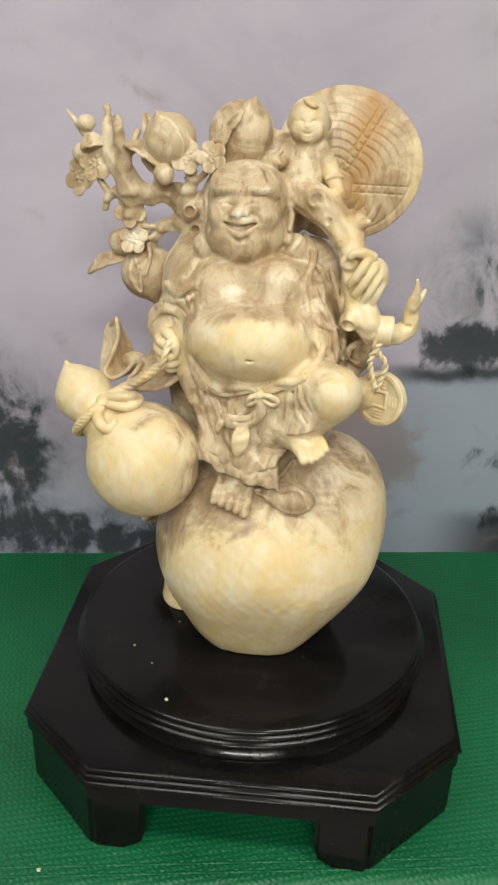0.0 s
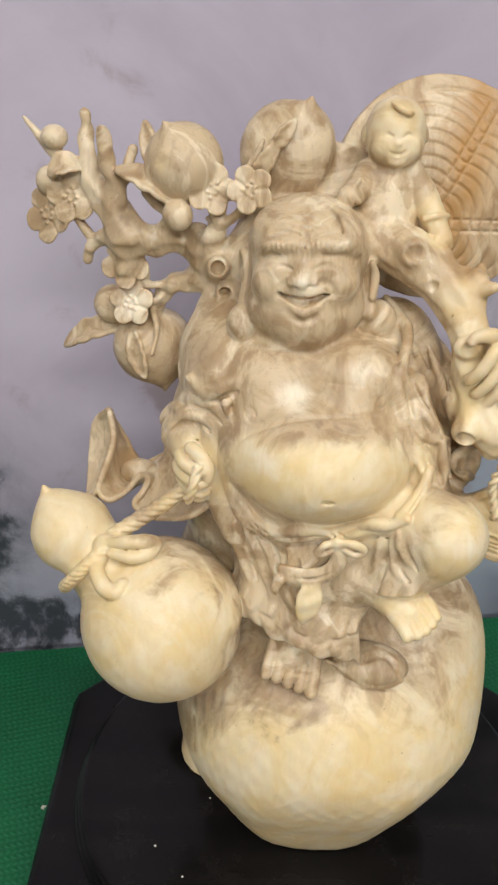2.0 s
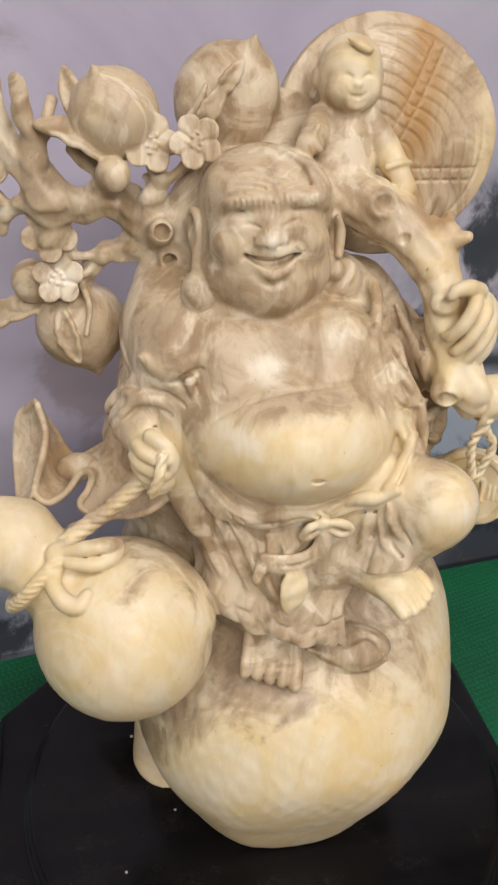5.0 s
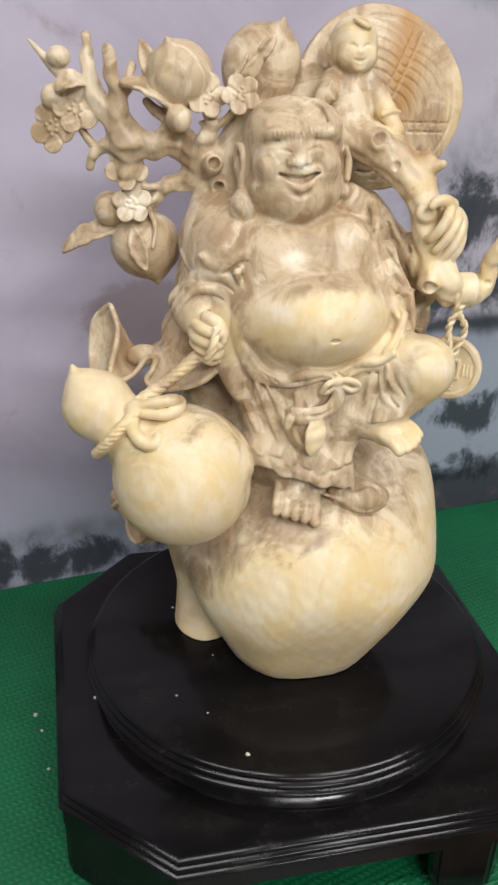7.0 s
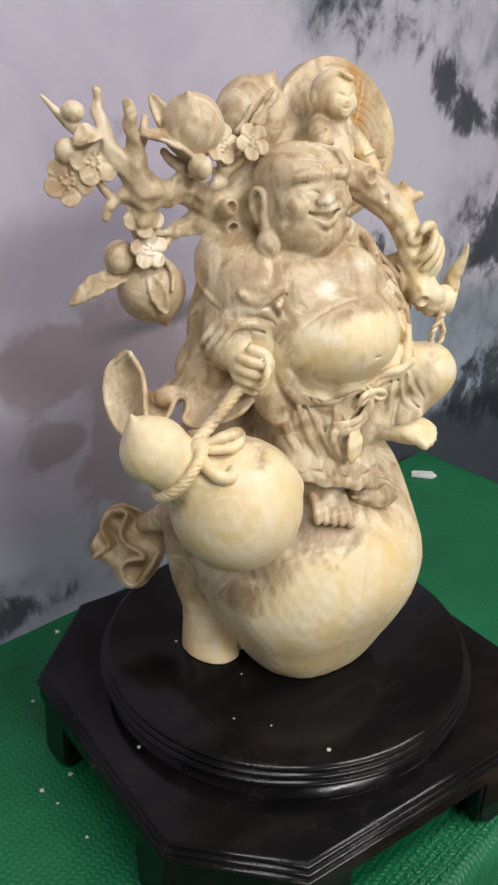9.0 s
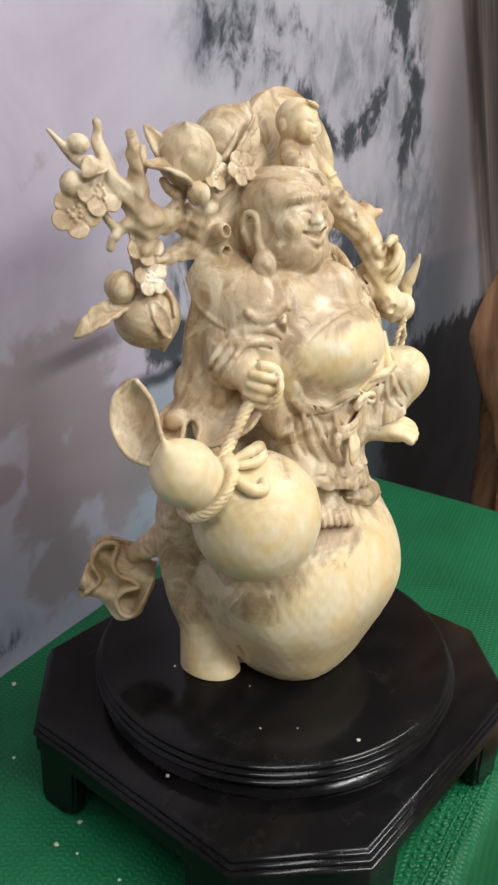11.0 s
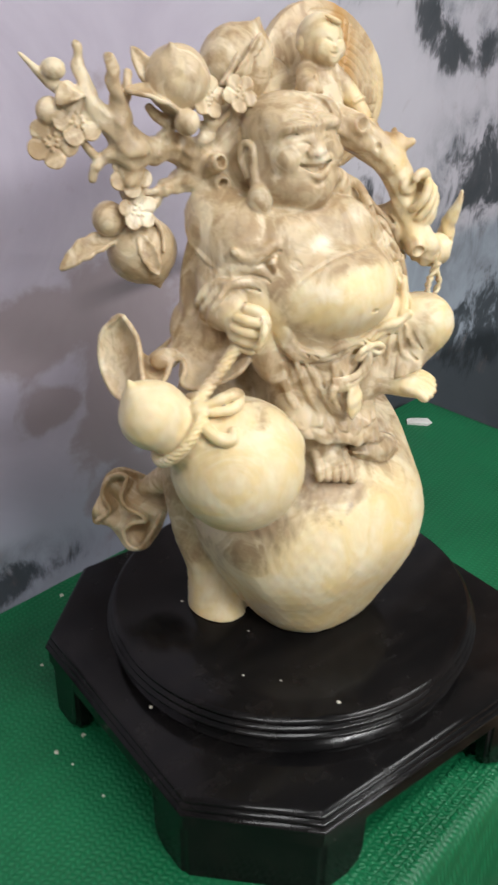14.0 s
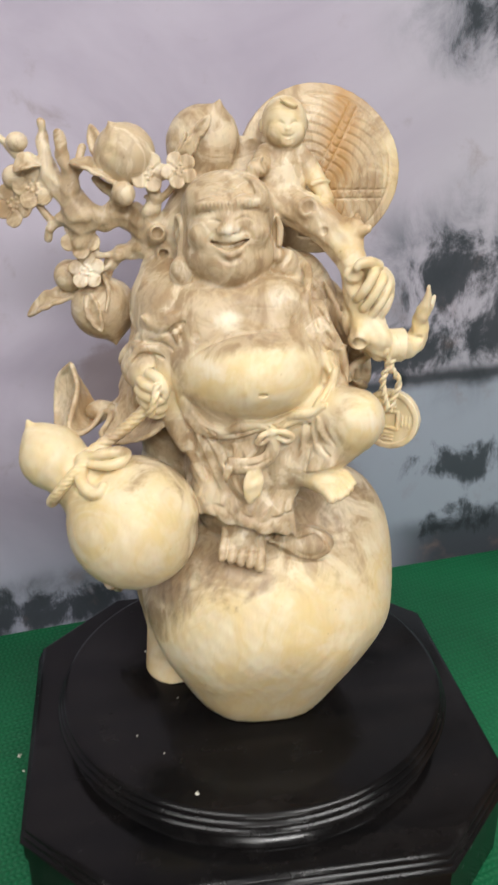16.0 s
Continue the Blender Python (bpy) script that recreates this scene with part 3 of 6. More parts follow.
    def skin(self):
        """Surface nets: one point in each cell that the surface crosses, one quad for each crossed grid edge."""
        f = self.field
        inside = f < 0
        count = np.zeros([n - 1 for n in f.shape], np.int8)
        corners = [(i, j, k) for i in (0, 1) for j in (0, 1) for k in (0, 1)]
        view = lambda a, c: a[c[0]:a.shape[0] - 1 + c[0], c[1]:a.shape[1] - 1 + c[1], c[2]:a.shape[2] - 1 + c[2]]
        for c in corners:
            count += view(inside, c)
        cells = np.argwhere((count > 0) & (count < 8)).astype(np.int32)
        value = {c: f[cells[:, 0] + c[0], cells[:, 1] + c[1], cells[:, 2] + c[2]] for c in corners}
        total, hits = np.zeros((len(cells), 3), np.float32), np.zeros(len(cells), np.float32)
        for a in corners:
            for axis in range(3):
                if a[axis]:
                    continue
                b = tuple(v + (n == axis) for n, v in enumerate(a))
                va, vb = value[a], value[b]
                cross = (va < 0) != (vb < 0)
                t = np.where(cross, va / np.where(cross, va - vb, 1), 0)
                for n in range(3):
                    total[:, n] += np.where(cross, a[n] + (t if n == axis else 0), 0)
                hits += cross
        verts = (cells + total / hits[:, None]) * self.h + self.low
        number = np.full(count.shape, -1, np.int32)
        number[tuple(cells.T)] = np.arange(len(cells))
        quads = []
        for axis in range(3):
            one, two = (axis + 1) % 3, (axis + 2) % 3
            first, second = [slice(None)] * 3, [slice(None)] * 3
            first[axis], second[axis] = slice(0, -1), slice(1, None)
            a, b = inside[tuple(first)], inside[tuple(second)]
            edges = np.argwhere(a != b)
            edges = edges[(edges[:, one] > 0) & (edges[:, two] > 0) & (edges[:, one] < count.shape[one]) & (edges[:, two] < count.shape[two])]
            out = a[tuple(edges.T)]
            ring = []
            for so, st in ((-1, -1), (0, -1), (0, 0), (-1, 0)):
                at = edges.copy()
                at[:, one] += so
                at[:, two] += st
                ring.append(number[tuple(at.T)])
            ring = np.stack(ring, 1)
            ring[~out] = ring[~out][:, ::-1]
            quads.append(ring)
        return verts.astype(np.float32), np.concatenate(quads)


def even(values, reach=3):
    """Values without jumps: a running median, then a running mean."""
    v = np.array(values, float)
    for turn in (np.median, np.mean):
        v = np.array([turn(v[max(0, n - reach):n + reach + 1]) for n in range(len(v))])
    return v


def spline(pts, radii, per=6):
    """A smooth line through pts (Catmull-Rom) with radii blended along it."""
    pts = np.array(pts, float)
    radii = np.interp(np.linspace(0, 1, len(pts)), np.linspace(0, 1, len(np.atleast_1d(radii))), np.atleast_1d(radii).astype(float))
    if len(pts) == 2:
        return pts, radii
    full = np.vstack([2 * pts[0] - pts[1], pts, 2 * pts[-1] - pts[-2]])
    out, rad = [], []
    for n in range(len(pts) - 1):
        a, b, c, d = full[n:n + 4]
        for s in range(per):
            t = s / per
            out.append(0.5 * (2 * b + (c - a) * t + (2 * a - 5 * b + 4 * c - d) * t * t + (3 * b - a - 3 * c + d) * t ** 3))
            rad.append(radii[n] + (radii[n + 1] - radii[n]) * t)
    return np.array(out + [pts[-1]]), np.array(rad + [radii[-1]])


def frame_of(normal, up=(0, 0, 1)):
    n = np.array(normal, float) / np.linalg.norm(normal)
    u = np.cross(up, n)
    u /= np.linalg.norm(u)
    return u, np.cross(n, u), n


def blossom(b, c, r, normal, spin=0.0, cup=0.08, thick=0.0010, dots=7):
    """A flower with five round petals, a cupped face and a ring of stamens."""
    u, v, n = frame_of(normal)

    def solid(x, y, z):
        p, q, s = (x * w[0] + y * w[1] + z * w[2] for w in (u, v, n))
        rad = np.sqrt(p * p + q * q)
        edge, line = rad - 0.34 * r, 1.0
        for i in range(5):
            a = 2 * math.pi * i / 5 - spin
            edge = np.minimum(edge, np.sqrt((p - 0.57 * r * math.cos(a)) ** 2 + (q - 0.57 * r * math.sin(a)) ** 2) - 0.43 * r)
            side = np.abs(-p * math.sin(a + math.pi / 5) + q * math.cos(a + math.pi / 5))
            line = np.minimum(line, np.where(p * math.cos(a + math.pi / 5) + q * math.sin(a + math.pi / 5) > 0.2 * r, side, 1.0))
        lift = cup * (rad ** 2) / r - 0.12 * r - 0.0011 * np.exp(-(line / 0.0011) ** 2)
        return np.maximum(np.abs(s - lift) - thick, edge * 0.9)

    b.shaped(c, r * 1.25, solid, 0.0012)
    for i in range(dots):
        a = 2 * math.pi * i / dots + spin
        at = np.array(c) + (u * math.cos(a) + v * math.sin(a)) * r * (0.30 if i % 2 else 0.20) - n * 0.06 * r
        b.ball(tuple(at), r * 0.085, 0.0004)


def leaf(b, base, tip, width, normal, bend=0.15, curl=0.2, thick=0.0012, teeth=0.0):
    """A leaf blade from base to tip with a midrib groove and an uneven edge."""
    base, tip = np.array(base, float), np.array(tip, float)
    way = tip - base
    long = np.linalg.norm(way)
    way /= long
    n = np.array(normal, float) - way * (np.array(normal, float) @ way)
    n /= np.linalg.norm(n)
    side = np.cross(n, way)

    def shape(u, v):
        half = width * np.sin(math.pi * np.clip(u * 0.92 + 0.08, 0, 1)) ** 0.7 * (1 + teeth * np.sin(u * 26))
        w = (v - 0.5) * 2
        lift = bend * long * np.sin(math.pi * u) + curl * half * (w * w - 0.15) + 0.05 * width * np.sin(u * 17 + w * 2)
        return tuple(base[i] + way[i] * long * u + side[i] * half * w + n[i] * lift for i in range(3))

    b.sheet(shape, max(12, int(long / b.h * 1.6)), max(8, int(2 * width / b.h * 1.6)), thick, 0.0012)


def wood_tone(verts, tones):
    """How strongly each point takes a tone: soft spots (place, reach, strength) laid over the inner wood."""
    value = np.zeros(len(verts), np.float32)
    for c, r, s in tones:
        d = (((verts - np.array(c, np.float32)) / np.array(r, np.float32)) ** 2).sum(1)
        value = np.maximum(value, s * np.exp(-d * 0.9))
    return value


# ---- the wood carving ----
def carving():
    b = Block((-0.200, -0.135, 0.112), (0.170, 0.135, 0.645), 0.00088)

    # the big fruit at the foot, and the stump beside it
    b.ball((0.026, -0.002, 0.206), (0.113, 0.104, 0.101), 0)
    b.ball((0.020, -0.016, 0.142), (0.068, 0.066, 0.045), 0.02)
    b.ball((0.080, 0.022, 0.254), (0.060, 0.058, 0.066), 0.03)
    b.shaped((0.10, 0.0, 0.16), (0.09, 0.12, 0.09), lambda x, y, z: -((x + 0.10) * 0.788 - (z + 0.16) * 0.615 + 0.017) + 0 * y, 0.014, True)
    for nx, ny, nz, off in ((-0.898, 0.0, -0.44, -0.0133), (0.0, -0.93, -0.37, 0.0233), (-0.64, -0.64, -0.42, 0.0100), (0.60, -0.66, -0.45, 0.0250)):
        b.shaped((0.02, 0.0, 0.16), (0.13, 0.12, 0.09), lambda x, y, z: -((x + 0.02) * nx + y * ny + (z + 0.16) * nz - off), 0.012, True)
    b.limb([(-0.060, 0.026, 0.108), (-0.062, 0.034, 0.16), (-0.070, 0.046, 0.21), (-0.062, 0.05, 0.27), (-0.04, 0.045, 0.32)], [0.027, 0.021, 0.022, 0.032, 0.04], 0.004)
    b.ball((-0.060, 0.018, 0.116), (0.024, 0.026, 0.018), 0.006)
    for dx, dy in ((0.0, 0.0), (0.008, 0.010), (0.016, 0.020)):
        b.limb([(-0.0490 + dx, -0.0120 + dy, 0.110), (-0.0510 + dx, -0.0120 + dy, 0.130), (-0.0570 + dx, -0.0120 + dy, 0.160), (-0.0640 + dx, -0.0110 + dy, 0.190), (-0.0660 + dx, -0.0050 + dy, 0.225)], [0.0030, 0.0040, 0.0048, 0.0044, 0.0020], 0.0015, cut=True)
    # inner mass behind the figure
    b.ball((0.0, 0.035, 0.33), (0.062, 0.05, 0.07), 0.02)
    b.ball((0.0, 0.038, 0.44), (0.062, 0.034, 0.085), 0.02)
    b.ball((0.012, 0.064, 0.545), (0.046, 0.018, 0.05), 0.015)
    b.ripple((-0.10, -0.085, 0.225), (0.12, 0.06, 0.315), lambda x, y, z: 0.0007 * np.sin(x * 150 + 60 * y + 2 * np.sin(z * 90)) * np.sin(y * 130 - x * 70) + 0.0003 * np.sin(x * 420 + z * 300) * np.sin(y * 380))
    # gourd
    b.ball((-0.0885, -0.046, 0.3155), (0.0525, 0.0525, 0.0535), 0.001)
    b.ball((-0.1475, -0.022, 0.3655), (0.0265, 0.0265, 0.026), 0.001)
    b.limb([(-0.157, -0.019, 0.381), (-0.162, -0.0175, 0.389), (-0.1645, -0.017, 0.396)], [0.012, 0.005, 0.0012], 0.008)
    b.limb([(-0.145, -0.022, 0.363), (-0.11, -0.04, 0.335)], [0.02, 0.03], 0.004)
    b.limb([(-0.079, -0.094, 0.338), (-0.074, -0.094, 0.341), (-0.072, -0.092, 0.345)], [0.001, 0.0016, 0.001], 0.0015, cut=True)
    neck, ring = np.array((-0.1315, -0.030, 0.3525)), frame_of((-0.70, 0.30, 0.62))
    loop = [tuple(neck + (ring[0] * math.cos(a) + ring[1] * math.sin(a)) * 0.0275) for a in np.linspace(0, 2 * math.pi, 25)]
    rope(b, loop, 0.0044, 5, 6)
    rope(b, [(-0.0700, -0.0230, 0.4050), (-0.0790, -0.0230, 0.3965), (-0.0930, -0.0265, 0.3865), (-0.1080, -0.0315, 0.3785), (-0.1210, -0.0375, 0.3715)], 0.0052, 5, 6)
    b.ball((-0.122, -0.044, 0.371), (0.0080, 0.0065, 0.0075), 0.002)
    b.limb([(-0.120, -0.0470, 0.3745), (-0.108, -0.0515, 0.3790), (-0.0965, -0.0515, 0.3800), (-0.0905, -0.0490, 0.3765), (-0.0955, -0.0545, 0.3725), (-0.106, -0.0565, 0.3715), (-0.117, -0.0520, 0.3710)], [0.0030, 0.0044, 0.0046, 0.0042, 0.0044, 0.0040, 0.0034], 0.0016)
    b.limb([(-0.116, -0.0550, 0.3752), (-0.105, -0.0585, 0.3768), (-0.096, -0.0575, 0.3768)], [0.0006, 0.0012, 0.0006], 0.0010, cut=True)
    b.limb([(-0.123, -0.047, 0.368), (-0.126, -0.058, 0.363), (-0.121, -0.067, 0.357), (-0.113, -0.071, 0.356), (-0.109, -0.068, 0.360)], [0.004, 0.0048, 0.0052, 0.005, 0.004], 0.001)

    # trunk, belly and chest
    b.ball((0.008, -0.030, 0.436), (0.053, 0.0545, 0.0395), 0.003)
    b.ball((-0.017, -0.014, 0.433), (0.041, 0.043, 0.037), 0.016)
    b.ball((0.027, -0.020, 0.434), (0.041, 0.045, 0.036), 0.016)
    b.ball((0.006, -0.020, 0.405), (0.046, 0.044, 0.03), 0.006)
    b.ball((0.0, 0.004, 0.468), (0.060, 0.040, 0.034), 0.004)
    b.ball((-0.022, -0.010, 0.472), (0.030, 0.028, 0.023), 0.014)
    b.ball((0.026, -0.018, 0.478), (0.030, 0.028, 0.023), 0.014)
    b.limb([(-0.034, -0.044, 0.447), (-0.012, -0.061, 0.456), (0.012, -0.067, 0.4585), (0.036, -0.060, 0.456)], [0.002], 0.006)
    b.ball((0.0100, -0.0845, 0.4315), (0.0034, 0.004, 0.0013), 0.0008, cut=True)
    b.stroke([(-0.0410, 0.4500), (-0.0337, 0.4570), (-0.0204, 0.4640), (-0.0043, 0.4690), (0.0122, 0.4705), (0.0282, 0.4700), (0.0440, 0.4690)], [0.0006, 0.0010, 0.0013, 0.0013, 0.0010, 0.0006], 0.0, 0.0016, True)
    b.stroke([(0.0480, 0.4620), (0.0560, 0.4480), (0.0600, 0.4330)], [0.0004, 0.0010, 0.0006], 0.0, 0.003, True)
    for nx, nz in ((0.0400, 0.4745), (-0.0338, 0.4640)):
        b.stroke([(nx + 0.0030 * math.cos(t), nz + 0.0030 * math.sin(t)) for t in np.linspace(0, 2 * math.pi, 9)], [0.0007], 0.0002, 0.0008, True)

    b.ball((-0.003, 0.002, 0.496), (0.030, 0.022, 0.016), 0.004)
    head(b)
    robe(b)
    legs(b)
    waist(b)
    staff(b)
    child(b)
    sun_hat(b)
    branches(b)
    drapes(b)

    # tool marks, and a flat foot that rests on the stand
    b.field += (0.00022 * np.sin(b.axes[0] * 410)[:, None, None] * np.sin(b.axes[1] * 370 + 1)[None, :, None] * np.sin(b.axes[2] * 390 + 2)[None, None, :]).astype(np.float32)
    b.field[:, :, b.axes[2] < DISK_TOP + 0.0006] = 0.05
    for ends in ((0, -1),):
        for e in ends:
            b.field[e], b.field[:, e], b.field[:, :, e] = 0.05, 0.05, 0.05

    verts, quads = b.skin()
    data = bpy.data.meshes.new("statue")
    data.vertices.add(len(verts))
    data.vertices.foreach_set("co", verts.ravel())
    data.loops.add(quads.size)
    data.loops.foreach_set("vertex_index", quads.ravel().astype(np.int32))
    data.polygons.add(len(quads))
    data.polygons.foreach_set("loop_start", np.arange(0, quads.size, 4, dtype=np.int32))
    data.polygons.foreach_set("use_smooth", np.ones(len(quads), bool))
    data.update(calc_edges=True)
    data.attributes.new("sapwood", "FLOAT", "POINT").data.foreach_set("value", wood_tone(verts, sap_spots()))
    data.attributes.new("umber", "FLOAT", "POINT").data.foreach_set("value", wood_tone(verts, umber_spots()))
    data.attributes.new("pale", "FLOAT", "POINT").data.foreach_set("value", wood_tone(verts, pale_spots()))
    data.attributes.new("rust", "FLOAT", "POINT").data.foreach_set("value", wood_tone(verts, rust_spots()))
    data.materials.append(WOOD)
    return tagged(new("statue", data), "carved pale boxwood figure with gourd and fruit branch on black stand", "statue")


def rope(b, pts, r, strands=3, pitch=6.5):
    """Twisted strands along a line."""
    line, _ = spline(pts, [r], 10)
    step = np.r_[0, np.cumsum(np.linalg.norm(np.diff(line, axis=0), axis=1))]
    n = max(6, int(step[-1] / 0.0007))
    at = np.linspace(0, step[-1], n)
    line = np.stack([np.interp(at, step, line[:, i]) for i in range(3)], 1)
    way = np.gradient(line, axis=0)
    way /= np.linalg.norm(way, axis=1)[:, None]
    side = np.cross(way, (0.3, 0.5, 0.8))
    side /= np.linalg.norm(side, axis=1)[:, None]
    over = np.cross(way, side)
    for k in range(strands):
        a = (at / (r * pitch) * 2 * math.pi + 2 * math.pi * k / strands)[:, None]
        strand = line + (side * np.cos(a) + over * np.sin(a)) * r * (0.52 if strands < 4 else 0.64)
        b.sheet(lambda u, v, s=strand: tuple(np.broadcast_to(s[:, i][:, None], u.shape) for i in range(3)), n, 1, r * (0.52 if strands < 4 else 0.38), 0.0003)


def head(b):
    turn = (-4, 0, -6)
    b.ball((-0.0035, 0.008, 0.530), (0.0335, 0.0385, 0.039), 0.001, turn)
    b.ball((-0.0040, -0.001, 0.5150), (0.0350, 0.0310, 0.0225), 0.006, turn)               # broad round jaw
    # smooth hair combed down over the forehead to the brows
    b.ball((-0.002, 0.0105, 0.5475), (0.0352, 0.0385, 0.0272), 0.003, (10, 3, -6))
    b.ball((-0.0040, -0.0010, 0.5600), (0.0290, 0.0205, 0.0120), 0.008, (20, 0, -6))
    brow = [(-0.0318, -0.0060, 0.5425), (-0.0292, -0.0115, 0.5490), (-0.0255, -0.0165, 0.5545), (-0.0180, -0.0212, 0.5568), (-0.0067, -0.0224, 0.5558), (0.0045, -0.0230, 0.5576), (0.0140, -0.0202, 0.5568), (0.0200, -0.0162, 0.5530), (0.0235, -0.0105, 0.5480)]
    b.limb(brow, [0.0014, 0.0028, 0.0040, 0.0044, 0.0034, 0.0044, 0.0042, 0.0032, 0.0016], 0.0030)
    for under in (brow[1:4], brow[5:8]):
        b.stroke([(x, z - 0.0050) for x, y, z in under], [0.0005, 0.0012, 0.0005], 0.0, 0.0016, True)
    bx, bz = [p[0] for p in brow], [p[2] for p in brow]
    b.ripple((-0.036, -0.034, 0.538), (0.028, 0.004, 0.568), lambda x, y, z: 0.0005 * np.sin((x + 0.15 * (z - 0.555)) * 2 * math.pi / 0.0027) * np.exp(-((z - np.interp(x, bx, bz) - 0.0004) / 0.0034) ** 2))
    # swept strands and a lock turned to one side
    b.limb([(0.0054, -0.0040, 0.5745), (0.0146, -0.0125, 0.5690), (0.0205, -0.0165, 0.5605), (0.0235, -0.0155, 0.5530)], [0.0010, 0.0042, 0.0046, 0.0018], 0.005)
    for pts in ([(-0.0300, 0.5590), (-0.0190, 0.5625), (-0.0090, 0.5612)], [(-0.0256, 0.5675), (-0.0120, 0.5664), (-0.0030, 0.5640)], [(-0.0139, 0.5732), (-0.0020, 0.5690), (0.0050, 0.5645)],
                [(-0.0012, 0.5772), (0.0093, 0.5700), (0.0150, 0.5600)], [(-0.0325, 0.5540), (-0.0254, 0.5590), (-0.0165, 0.5590)], [(0.0110, 0.5735), (0.0190, 0.5650), (0.0240, 0.5560)], [(-0.0200, 0.5705), (-0.0080, 0.5680), (0.0010, 0.5655)]):
        b.stroke(pts, [0.0004, 0.0012, 0.0006], 0.0002, 0.0018, True)
    # cheeks, nose, chin
    b.ball((-0.0230, -0.0160, 0.5335), (0.0115, 0.0105, 0.0100), 0.006)
    b.ball((0.0135, -0.0190, 0.5352), (0.0115, 0.0105, 0.0100), 0.006)
    b.limb([(-0.0070, -0.0235, 0.5490), (-0.0070, -0.0275, 0.5415)], [0.0022, 0.0036], 0.005)
    b.ball((-0.0070, -0.0295, 0.5388), (0.0052, 0.0052, 0.0046), 0.003)
    b.ball((-0.0126, -0.0278, 0.5382), (0.0038, 0.0036, 0.0032), 0.0016)
    b.ball((-0.0012, -0.0280, 0.5390), (0.0038, 0.0036, 0.0032), 0.0016)
    for nx, nz in ((-0.0108, 0.5356), (-0.0032, 0.5362)):
        b.ball((nx, -0.0328, nz), (0.0018, 0.0026, 0.0012), 0.0006, cut=True)
    b.ball((-0.0050, -0.0225, 0.5090), (0.0145, 0.0085, 0.0095), 0.008)
    # open smile: full lower lip, a dark opening, a row of teeth
    b.limb([(-0.0140, -0.0262, 0.5262), (-0.0098, -0.0288, 0.5226), (-0.0060, -0.0300, 0.5212), (-0.0005, -0.0292, 0.5228), (0.0040, -0.0276, 0.5268)], [0.0014, 0.0032, 0.0040, 0.0032, 0.0014], 0.0025)
    b.limb([(-0.0165, -0.0252, 0.5330), (-0.0064, -0.0296, 0.5326), (0.0070, -0.0272, 0.5345)], [0.0012, 0.0020, 0.0012], 0.003)
    for inward in (0.0, 0.0030):
        b.limb([(-0.0192, -0.0252 + inward, 0.5305), (-0.0130, -0.0300 + inward, 0.5285), (-0.0064, -0.0318 + inward, 0.5275), (0.0010, -0.0304 + inward, 0.5288), (0.0096, -0.0266 + inward, 0.5325)], [0.0008, 0.0023, 0.0029, 0.0023, 0.0008], 0.0005, cut=True)
    b.limb([(-0.0125, -0.0262, 0.5300), (-0.0064, -0.0282, 0.5296), (0.0010, -0.0266, 0.5308)], [0.0013], 0.0003)
    b.stroke([(-0.0150, 0.5225), (-0.0095, 0.5178), (-0.0035, 0.5172), (0.0045, 0.5222)], [0.0003, 0.0008, 0.0008, 0.0003], 0.0, 0.004, True)
    b.stroke([(-0.0150, 0.5385), (-0.0190, 0.5345), (-0.0208, 0.5290)], [0.0003, 0.0009, 0.0004], 0.0, 0.003, True)
    b.stroke([(0.0025, 0.5392), (0.0085, 0.5365), (0.0112, 0.5310)], [0.0003, 0.0009, 0.0004], 0.0, 0.003, True)
    # closed smiling eyes
    for x, y, z, tilt in ((-0.0182, -0.0205, 0.5425, 0.0006), (0.0055, -0.0232, 0.5445, -0.0004)):
        b.ball((x, y, z), (0.0078, 0.0048, 0.0048), 0.003)
        b.stroke([(x - 0.0068, z + 0.0002 - tilt), (x - 0.0025, z + 0.0028), (x + 0.0020, z + 0.0032), (x + 0.0066, z + 0.0010 + tilt)], [0.0005, 0.0012, 0.0012, 0.0005], 0.0, 0.0009, True)
    # ears with long lobes
    for s, x, y in ((-1, -0.0375, 0.010), (1, 0.0325, 0.004)):
        b.limb([(x, y + 0.003, 0.518), (x + s * 0.0025, y + 0.008, 0.530), (x + s * 0.0025, y + 0.005, 0.541), (x + s * 0.001, y - 0.002, 0.541), (x, y - 0.005, 0.532), (x, y - 0.006, 0.522)], [0.0026, 0.0026, 0.0027, 0.0026, 0.0024, 0.003], 0.001)
        b.ball((x - s * 0.001, y + 0.001, 0.530), (0.0025, 0.006, 0.010), 0.002)
        b.limb([(x, y - 0.005, 0.524), (x + s * 0.001, y - 0.011, 0.513)], [0.0036, 0.005], 0.002)
    b.limb([(0.0330, -0.006, 0.5425), (0.0352, -0.005, 0.5350), (0.0345, -0.008, 0.5230)], [0.0018, 0.0028, 0.0024], 0.001)
    b.ball((-0.0395, -0.0045, 0.5040), (0.0094, 0.0096, 0.0122), 0.001)
    b.ball((0.0385, 0.0, 0.506), (0.0125, 0.0115, 0.0125), 0.001)


